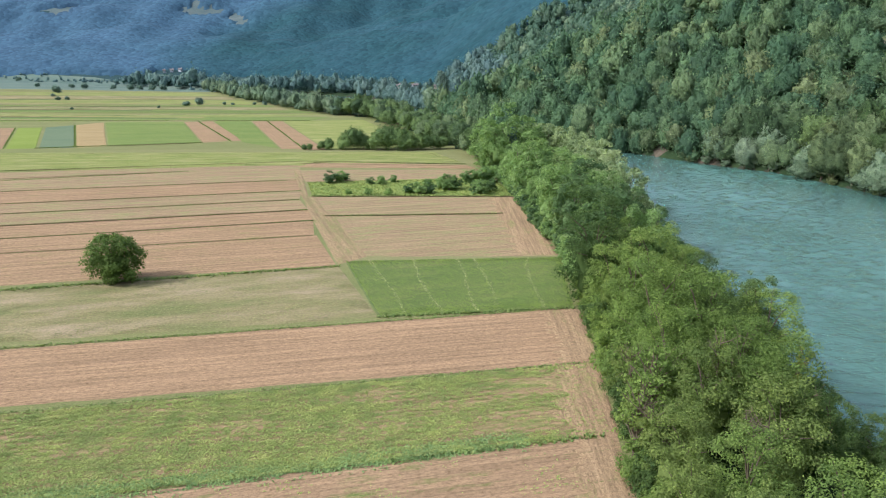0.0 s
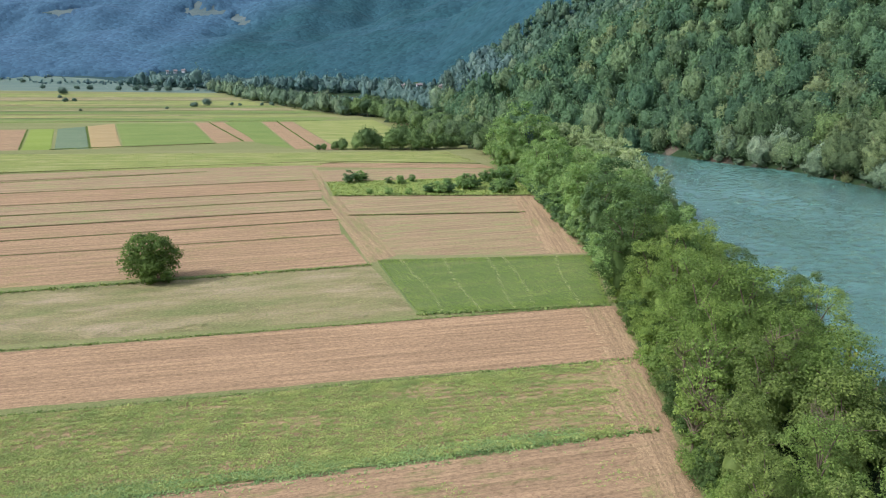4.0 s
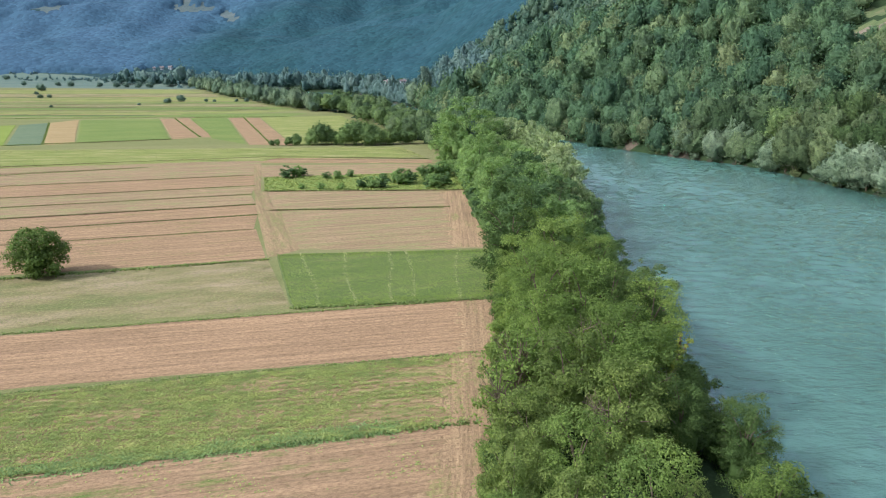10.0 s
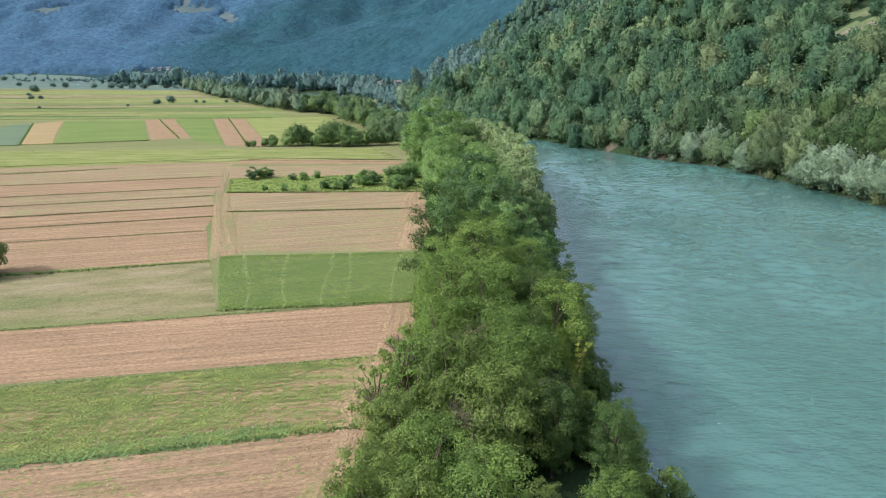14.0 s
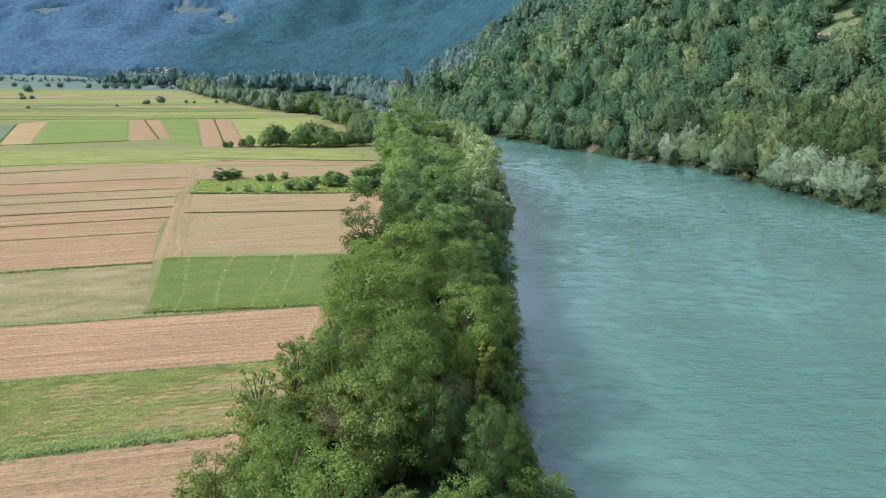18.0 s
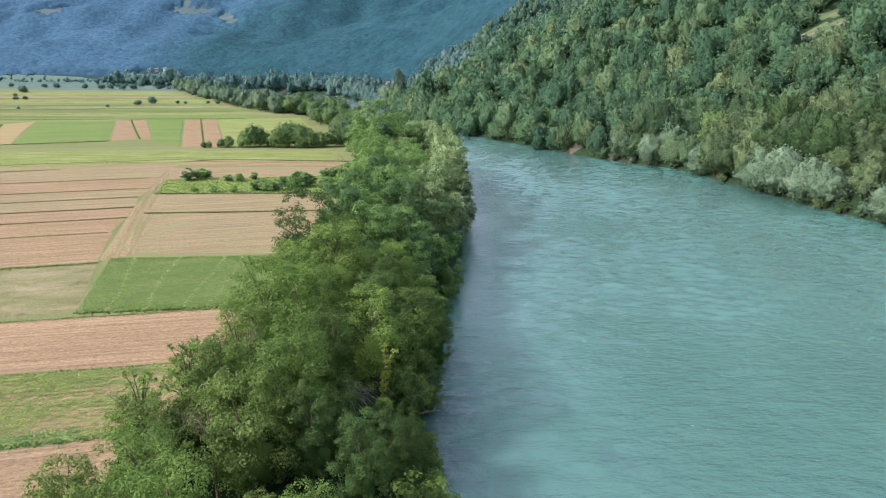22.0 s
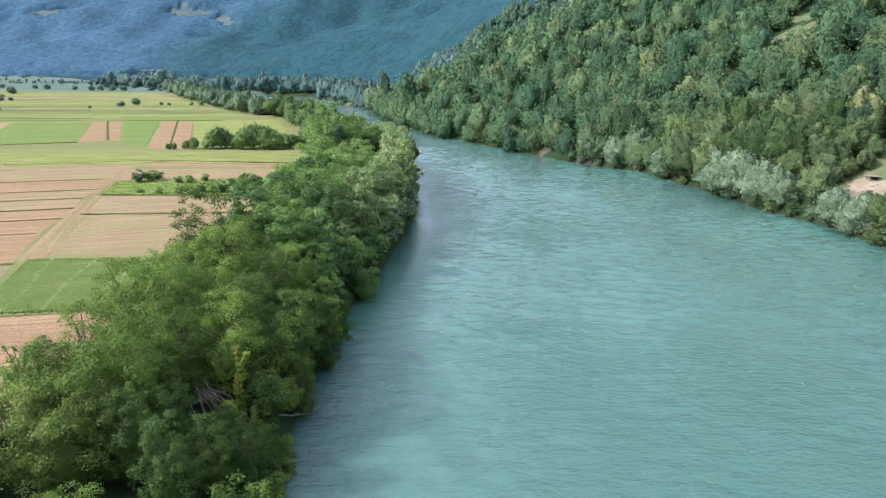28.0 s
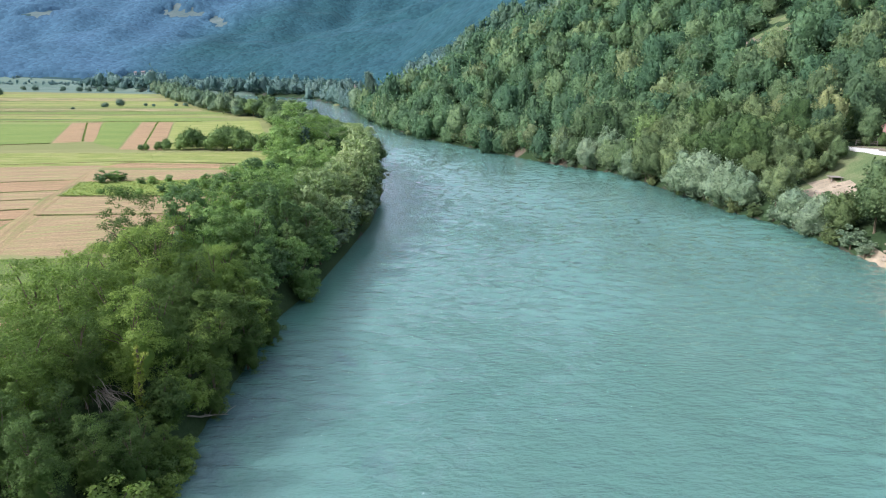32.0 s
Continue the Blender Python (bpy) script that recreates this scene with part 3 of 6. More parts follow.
def make_ground():
    xs = np.unique(np.concatenate([np.arange(-1600, -260, 40), np.arange(-260, -20, 12), np.arange(-20, 200, 2.5), np.arange(200, 480, 14), np.arange(480, 1701, 60)]))
    ys = np.unique(np.concatenate([np.arange(-600, -20, 40), np.arange(-20, 300, 3.0), np.arange(300, 720, 9), np.arange(720, 1500, 20), np.arange(1500, 2600, 60)]))
    gx, gy = np.meshgrid(xs, ys)
    z = ground_z(gx, gy)
    v = np.stack([gx, gy, z], -1).reshape(-1, 3)
    nx, ny = len(xs), len(ys)
    a = (np.arange(ny - 1)[:, None] * nx + np.arange(nx - 1)[None]).ravel()
    f = np.stack([a, a + 1, a + 1 + nx, a + nx], 1)
    c = v[f].mean(1)
    cx, cy, cz = c.T
    edge, xl, xr = along_y(FIELD_EDGE, cy), along_y(SHORE_L, cy), along_y(SHORE_R, cy)
    idx = np.zeros(len(f), int)
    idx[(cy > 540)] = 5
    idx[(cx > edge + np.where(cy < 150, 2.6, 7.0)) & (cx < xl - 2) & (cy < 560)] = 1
    idx[(cx >= xl - 2) & (cx <= xr + 4) & (cz < WATER_Z - 0.4)] = 2
    idx[(cx > xr - 4) & (cz >= WATER_Z - 0.4)] = 1
    for gx0, gy0 in ((87, 229), (84, 231), (74, 247.5)):
        idx[(abs(cx - gx0) < 2.5) & (abs(cy - gy0) < 2.5) & (cz < -1.5)] = 8
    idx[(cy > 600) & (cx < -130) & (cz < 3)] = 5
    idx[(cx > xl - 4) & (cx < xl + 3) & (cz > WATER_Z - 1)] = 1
    for a, b, p, q in CLEARINGS:
        inside = (((cx - a) / p) ** 2 + ((cy - b) / q) ** 2 < 1) & (cx > xr + 3)
        idx[inside] = 3
    idx[(((cx - 132.5) / 4.5) ** 2 + ((cy - 151.5) / 5.5) ** 2 < 1) & (cx > xr + 3)] = 6
    idx[(cx > xr - 2) & (cx < xr + 4) & (cy < 120) & (cy > 95) & (cz < -3.4)] = 6
    for (xa, ya), (xb, yb) in (*zip(HILL_TRACK, HILL_TRACK[1:]), ((143.5, 168.5), (148.5, 162.8)), ((148.5, 162.8), (160, 151))):
        u = np.clip(((cx - xa) * (xb - xa) + (cy - ya) * (yb - ya)) / ((xb - xa) ** 2 + (yb - ya) ** 2), 0, 1)
        idx[np.hypot(cx - xa - u * (xb - xa), cy - ya - u * (yb - ya)) < 1.9] = 9
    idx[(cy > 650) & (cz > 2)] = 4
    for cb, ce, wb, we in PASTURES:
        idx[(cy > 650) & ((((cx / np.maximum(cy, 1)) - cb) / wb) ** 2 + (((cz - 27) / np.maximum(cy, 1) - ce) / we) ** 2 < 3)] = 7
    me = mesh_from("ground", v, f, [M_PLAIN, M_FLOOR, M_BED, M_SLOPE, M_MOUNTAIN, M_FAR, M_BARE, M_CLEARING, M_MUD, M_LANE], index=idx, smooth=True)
    tagged(new("ground", me), "flat grassy valley floor with river bed, bank and forested hills", "ground", kind="structure")


def ripples(x, y):
    """Height of the short wind waves: many crossing trains whose crests lie across the river, in gusts."""
    r = np.random.default_rng(71)
    z = 0
    for _ in range(26):
        length, way = 1.1 * 3.6 ** r.uniform(), math.radians(82 + r.normal() * 24)
        k = 2 * math.pi / length
        z = z + 0.0105 * length * np.sin(k * (x * math.cos(way) + y * math.sin(way)) + r.uniform(0, 6.28))
    return z * np.clip(0.75 + 0.8 * wave_noise(x, y, 60, 72) + 0.5 * wave_noise(x, y, 19, 73), 0.15, 1.6)


def make_water():
    """Fine enough between the banks near the path to carry its waves, plain beyond."""
    ys = np.concatenate([np.arange(-200, 34, 12), np.arange(34, 330, 0.5), np.arange(330, 400, 6), np.arange(400, 901, 25)])
    a, b = along_y(SHORE_L, ys) - 5, along_y(SHORE_R, ys) + 5
    u = np.linspace(0, 1, 170)
    gx = a[:, None] + (b - a)[:, None] * u[None]
    gy = ys[:, None] + 0 * u[None]
    calm = np.clip((gx - along_y(SHORE_L, gy) - 1) / 18, np.interp(gy, (62, 88), (0.7, 0.1)), 1)  # the lee of the tree belt
    z = WATER_Z + ripples(gx, gy) * calm * np.interp(gy, (34, 40, 260, 330), (0, 1, 1, 0))
    k = np.arange((len(ys) - 1) * len(u)).reshape(len(ys) - 1, -1)[:, :-1].ravel()
    f = np.stack([k, k + 1, k + 1 + len(u), k + len(u)], 1)
    tagged(new("water", mesh_from("water", np.stack([gx, gy, z], -1).reshape(-1, 3), f, M_WATER, tint=calm.ravel(), smooth=True)), "wide milky turquoise river with small wind ripples", "river", kind="structure")


make_ground()
make_water()


# ---- fields ----
def field(corners, mat, label, rows=0, amp=0.0, lift=0.06, nu=24, nv=6, across=False, rag=0.25, seed=1, fray=0.0):
    """A parcel between four corners (near left, near right, far right, far left), with ridges along it where tilled."""
    p00, p10, p11, p01 = [np.array(p, float) for p in corners]
    if rows:
        nv, nu = (nv, rows * 3) if across else (rows * 3, nu)
    u, w = np.meshgrid(np.linspace(0, 1, nu + 1), np.linspace(0, 1, nv + 1))
    xy = (p00 * ((1 - u) * (1 - w))[..., None] + p10 * (u * (1 - w))[..., None] + p11 * (u * w)[..., None] + p01 * ((1 - u) * w)[..., None])
    side = np.where((w == 0) | (w == 1), 1.0, 0.0)
    xy[..., 1] += side * rag * (wave_noise(xy[..., 0], xy[..., 1], 6, seed) + 0.6 * wave_noise(xy[..., 0], xy[..., 1], 1.7, seed + 1))
    xy[..., 0] += fray * (1 - u) ** 2 * (wave_noise(xy[..., 0] * 0.2, xy[..., 1], 4, seed + 2) + 0.8 * wave_noise(xy[..., 0] * 0.3, xy[..., 1], 1.1, seed + 4))
    ramp_uv = u if across else w
    z = lift + (amp * np.cos(ramp_uv * rows * 2 * math.pi) * (0.7 + 0.5 * wave_noise(xy[..., 0], xy[..., 1], 5, 3)) if rows else 0 * u)
    z = np.where((u == 0) | (u == 1) | (w == 0) | (w == 1), 0.01, z)
    v = np.concatenate([xy, z[..., None]], -1).reshape(-1, 3)
    a = (np.arange(nv)[:, None] * (nu + 1) + np.arange(nu)[None]).ravel()
    f = np.stack([a, a + 1, a + nu + 2, a + nu + 1], 1)
    return tagged(new("field", mesh_from("field", v, f, mat, smooth=True)), label, "field", kind="structure")


NEAR_FIELDS = (
    (((-70, 7), (11.6, 28), (13.0, 47.4), (-70, 25.7)), M_SOIL_NEAR, "bare tan soil with drill rows and stray weeds", 26, 0.06),
    (((-70, 25.8), (13.2, 47.6), (14.3, 60.3), (-70, 40)), M_SOIL_WEED, "weedy green field with patches of bare tan soil", 18, 0.03),
    (((-80, 40), (13.9, 60.5), (14.6, 75.3), (-80, 51)), M_SOIL, "freshly tilled reddish tan soil with drill rows", 20, 0.06),
    (((-90, 51), (-7.3, 71.2), (-14.4, 90.1), (-90, 65.6)), M_MEADOW, "dry mown meadow, green and straw coloured", 0, 0),
    (((-7.3, 71.2), (14.4, 75.3), (16.2, 96.8), (-14.0, 92.9)), M_ALFALFA, "dense dark green fodder crop with pale lines", 0, 0),
    (((-100, 66.5), (-14.8, 90.6), (-20.4, 107), (-100, 81)), M_SOIL_PINK, "reddish bare soil strip", 18, 0.03),
    (((-110, 78), (-20.8, 107), (-22.8, 117.2), (-110, 85.7)), M_SOIL_PINK, "reddish bare soil strip", 12, 0.03),
    (((-110, 86), (-22.8, 117.5), (-25.4, 125.9), (-110, 95.8)), M_SOIL_PINK, "reddish bare soil strip", 0, 0),
)
BARE_STRIPS = (
    (((-120, 92.5), (-25.4, 126.3), (-28.8, 135.3), (-120, 102.6)), M_SOIL_TAN, "tan stubble strip with faint green", 0, 0),
    (((-120, 103), (-28.8, 135.7), (-30.5, 145.2), (-120, 112.5)), M_SOIL_TAN, "tan stubble strip with faint green", 0, 0),
    (((-130, 109), (-30.5, 145.6), (-33.5, 158.3), (-130, 123.6)), M_SOIL_PINK, "reddish bare soil strip", 0, 0),
    (((-150, 116.5), (-33.5, 158.7), (-38.5, 184), (-150, 145)), M_SOIL_TAN, "tan stubble strip with faint green", 0, 0),
    (((-13.0, 95.2), (16.0, 97.2), (14.4, 125.6), (-21.4, 120.9)), M_SOIL_TAN, "tan stubble plot beside the trees", 0, 0),
    (((-21.6, 121.4), (14.3, 126.0), (13.3, 142.3), (-26.6, 138.6)), M_SOIL_TAN, "tan stubble plot beside the trees", 0, 0),
    (((-27, 139.2), (14, 142.8), (11, 166), (-31, 155)), M_WEEDS, "overgrown plot of rank green weeds", 0, 0),
    (((-31.5, 155.5), (11, 166.3), (9, 178.6), (-37, 173)), M_SOIL_TAN, "tan stubble strip near the bend", 0, 0),
)
RIVER_PLOTS = (
    (((-38, 177), (8.6, 180), (5, 186), (-36, 187)), M_SOIL_PINK, "narrow bare strip beside the field track", 0, 0),
    (((-160, 148), (4, 191), (-4, 212), (-170, 188)), M_LIGHTGREEN, "pale green meadow strip", 0, 0),
    (((-160, 195), (-128.5, 202.7), (-159, 261), (-200, 252)), M_SOIL_PINK, "narrow bare plot", 0, 0),
    (((-127.5, 202.9), (-120, 205), (-151, 264.5), (-158, 261)), M_BRIGHT, "narrow bright green crop plot", 0, 0),
    (((-119, 205), (-110.2, 207.8), (-144.5, 275), (-150, 265)), M_BLUEGREEN, "narrow blue-green crop plot", 0, 0),
    (((-109.6, 208), (-103, 213), (-139.5, 288.5), (-144, 275.5)), M_WHEAT, "narrow plot of ripe golden grain", 0, 0),
    (((-102.4, 213.2), (-78.6, 225.3), (-110.3, 297), (-139, 289)), M_CROP, "green crop plot", 0, 0),
    (((-78, 225.7), (-71.4, 231.2), (-104.3, 298), (-109.8, 297)), M_SOIL_PINK, "narrow bare plot", 0, 0),
)
NARROW_PLOTS = (
    (((-70.8, 231.5), (-66.8, 232), (-99.6, 301.6), (-103.8, 298.3)), M_SOIL_PINK, "narrow bare plot", 0, 0),
    (((-66.3, 229), (-51, 214), (-84, 304), (-99, 302)), M_CROP, "narrow green crop plot", 0, 0),
    (((-50, 213.3), (-43.3, 212.9), (-77.6, 306), (-83.6, 304.9)), M_SOIL_PINK, "narrow bare plot", 0, 0),
    (((-42.7, 212.8), (-36.5, 212.4), (-71, 307), (-77, 306.1)), M_SOIL_PINK, "narrow bare plot", 0, 0),
    (((-36, 212.6), (-6, 222), (-38, 322), (-70.4, 307)), M_LIGHTGREEN, "pale green meadow beside the tree belt", 0, 0),
    (((-260, 268), (-60, 310), (-55, 333), (-270, 290)), M_CROP, "long green strip", 0, 0),
    (((-290, 287), (-81, 331), (-60, 350), (-300, 306)), M_LIGHTGREEN, "long pale strip", 0, 0),
    (((-300, 307), (-62, 356), (-78, 371), (-310, 322)), M_CROP, "long green strip", 0, 0),
)
FAR_STRIPS = (
    (((-320, 323), (-82, 376), (-92, 391), (-330, 338)), M_MEADOW, "long straw coloured strip", 0, 0),
    (((-340, 338), (-95, 396), (-104, 410), (-350, 352)), M_CROP, "long green strip", 0, 0),
    (((-350, 354), (-108, 414), (-132, 452), (-380, 395)), M_LIGHTGREEN, "long pale strip", 0, 0),
    (((-390, 398), (-134, 456), (-150, 488), (-400, 430)), M_MEADOW, "long straw coloured strip", 0, 0),
    (((-400, 434), (-154, 492), (-185, 530), (-430, 480)), M_LIGHTGREEN, "long pale strip", 0, 0),
)
for n, (corners, mat, label, rows, amp) in enumerate((*NEAR_FIELDS, *BARE_STRIPS, *RIVER_PLOTS, *NARROW_PLOTS, *FAR_STRIPS)):
    field(corners, mat, label, rows, amp, lift=0.06 if n < 14 else 0.12, nu=90 if rows else 40, nv=8, seed=n * 3 + 2)
# headlands, worked across the ends of the rows
for corners in (((8.0, 30), (11.3, 30), (12.6, 46.8), (9.0, 46.3)), ((8.6, 46.4), (13.2, 47.3), (14.2, 60.2), (10.0, 59.4)), ((10.6, 60.2), (14.5, 60.9), (15.2, 75.0), (11.2, 74.2)), ((10.2, 97.4), (16.5, 98.0), (13.8, 142), (8.6, 141.5))):
    field(corners, M_HEAD, "strip of pale tractor tracks at the end of the rows", 8, 0.035, lift=0.085, nv=70, across=True, seed=77 + int(corners[0][1]), fray=1.3)
# grassy tracks between the plots
for corners in (((-14.6, 90.8), (-11.0, 95.5), (-19.5, 121), (-24.0, 121)), ((-24.0, 121.1), (-20.5, 121.1), (-26.2, 138.6), (-29.0, 138.8)), ((-29.2, 139), (-27.8, 139), (-36, 173), (-38, 173))):
    field(corners, M_TRACK, "worn grassy farm track between the plots", 3, 0.05, lift=0.1, nv=20, across=True, seed=55)


def furrow(a, b, wide=0.45, mat=None, label="dark turned furrow between two field strips"):
    """A furrow between two strips; by default its shade is in the soil colour."""
    (x0, y0), (x1, y1) = a, b
    n = 40
    v = []
    for k in range(n + 1):
        t = k / n
        x, y = x0 + (x1 - x0) * t, y0 + (y1 - y0) * t + 0.25 * float(wave_noise(x0 + (x1 - x0) * t, 0, 17, 9))
        w = wide * (0.75 + 0.35 * float(wave_noise(x, y, 9, 12)))
        v += [(x, y - w / 2, 0.13), (x, y, 0.2), (x, y + w / 2, 0.13)]
    f = [(3 * k + c, 3 * k + 3 + c, 3 * k + 4 + c, 3 * k + 1 + c) for k in range(n) for c in (0, 1)]
    tagged(new("furrow", mesh_from("furrow", v, f, mat or M_FURROW, smooth=True)), label, "furrow", kind="structure")


# dark soil colour painted for the thin shadows along the furrows
M_FURROW = soil_material("shaded_furrow_soil", (0.19, 0.15, 0.08), (0.26, 0.2, 0.11), 0.34, 0.5, (0.13, 0.17, 0.055))
for a, b, wide in (((-110, 85.7), (-22.8, 117.2), 0.5), ((-110, 95.8), (-25.4, 125.9), 0.8), ((-120, 102.6), (-28.8, 135.3), 0.45), ((-120, 112.5), (-33, 143.9), 0.45), ((-130, 123.6), (-36, 157.3), 0.35), ((-100, 81), (-21, 106.5), 0.3), ((-21.4, 120.9), (10.3, 125.6), 0.7), ((-27, 138.8), (13, 142.4), 0.8), ((-145, 148.5), (-38, 187.4), 0.9), ((-38, 187.6), (5, 187.8), 0.9), ((-38, 183), (2, 183.5), 0.6), ((-120, 143), (-62, 167.5), 0.6), ((-102, 213.1), (-78, 225.3), 1.0), ((-200, 284), (-60, 312), 1.0), ((-300, 306.5), (-75, 353), 0.9), ((-320, 322.5), (-85, 373), 0.9), ((-350, 353), (-106, 412), 1.0), ((-390, 397), (-133, 454), 1.0)):
    furrow(a, b, wide)
M_RIDGE = grass_material("grassy_ridge", (0.11, 0.17, 0.055), (0.15, 0.2, 0.07), (0.2, 0.23, 0.09), 0.2)
for a, b, wide in (((-262, 411), (-137, 502), 2.2), ((-234, 363), (-115, 393), 2.0), ((-216, 334), (-70, 362), 1.8), ((-190, 303), (-78, 352), 1.6), ((-247, 386), (-127, 449), 1.8), ((-400, 378), (-262, 411), 2.0), ((-380, 326), (-234, 363), 1.8), ((-36, 258), (-25, 262), 1.2)):
    furrow(a, b, wide, M_RIDGE, "grassy balk between two field strips")
for a, b, wide in (((-300, 366), (-125, 420), 5.0), ((-225, 345), (-90, 380), 4.0), ((-330, 400), (-140, 470), 6.0), ((-205, 318), (-75, 342), 3.5)):
    furrow(a, b, wide, M_MEADOW, "pale straw coloured strip of mown grass")


r_strip = np.random.default_rng(61)
for n in range(22):
    ya = 300 + 230 * (n / 22) ** 1.1 + r_strip.uniform(-3, 3)
    xb = float(along_y(FIELD_EDGE, ya + 40)) - r_strip.uniform(6, 60)
    xa = -0.72 * ya - r_strip.uniform(0, 30)
    furrow((xa, ya - 0.035 * abs(xa) - 4), (xb, ya + 0.2 * (-xb) * 0.2), float(r_strip.uniform(1.2, 4.5)), (M_MEADOW, M_RIDGE, M_WHEAT, M_CROP)[n % 4 if n % 3 else 0], ("pale straw coloured strip of mown grass", "grassy balk between two field strips", "narrow strip of ripe grain", "narrow green strip")[n % 4 if n % 3 else 0])


# ---- low growth ----
def tufts(name, xy, size, mat, label, rng, blades=3, height=0.8, tint=None, base=0.04, kind="stuff", category="grass"):
    """Small upright and splayed leaf sprays at the given places, joined into one object."""
    k = len(xy)
    if tint is None:
        tint = rng.uniform(0, 1, k)
    size = np.broadcast_to(size, (k,))
    all_q, all_t = [], []
    z0 = np.where(xy[:, 0] < 12, 0, ground_z(xy[:, 0], xy[:, 1])) + base
    for b in range(blades):
        g = rng.uniform(0, 2 * math.pi, k)
        out = np.stack([np.cos(g), np.sin(g), rng.uniform(0.3, 1.2, k) * height], 1)
        out = unit(out)
        sidew = np.stack([-np.sin(g), np.cos(g), np.zeros(k)], 1)
        s = (size * rng.uniform(0.6, 1.3, k))[:, None]
        p = np.concatenate([xy, z0[:, None]], 1) + np.concatenate([rng.normal(size=(k, 2)) * 0.25 * size[:, None], np.zeros((k, 1))], 1)
        q = np.stack([p - sidew * s * 0.18, p + sidew * s * 0.18, p + out * s * 0.7 + sidew * s * 0.3, p + out * s - sidew * s * 0.25 - (0, 0, 0.1) * s], 1)
        all_q.append(q.reshape(-1, 3))
        all_t.append(np.repeat(tint, 4))
    v = np.concatenate(all_q)
    return tagged(new(name, mesh_from(name, v, quad_ids(len(v) // 4), mat, tint=np.concatenate(all_t))), label, category, kind=kind)


def in_quad(rng, corners, count):
    p00, p10, p11, p01 = [np.array(p, float) for p in corners]
    u, w = rng.uniform(0, 1, (2, count, 1))
    return p00 * (1 - u) * (1 - w) + p10 * u * (1 - w) + p11 * u * w + p01 * (1 - u) * w, u[:, 0], w[:, 0]


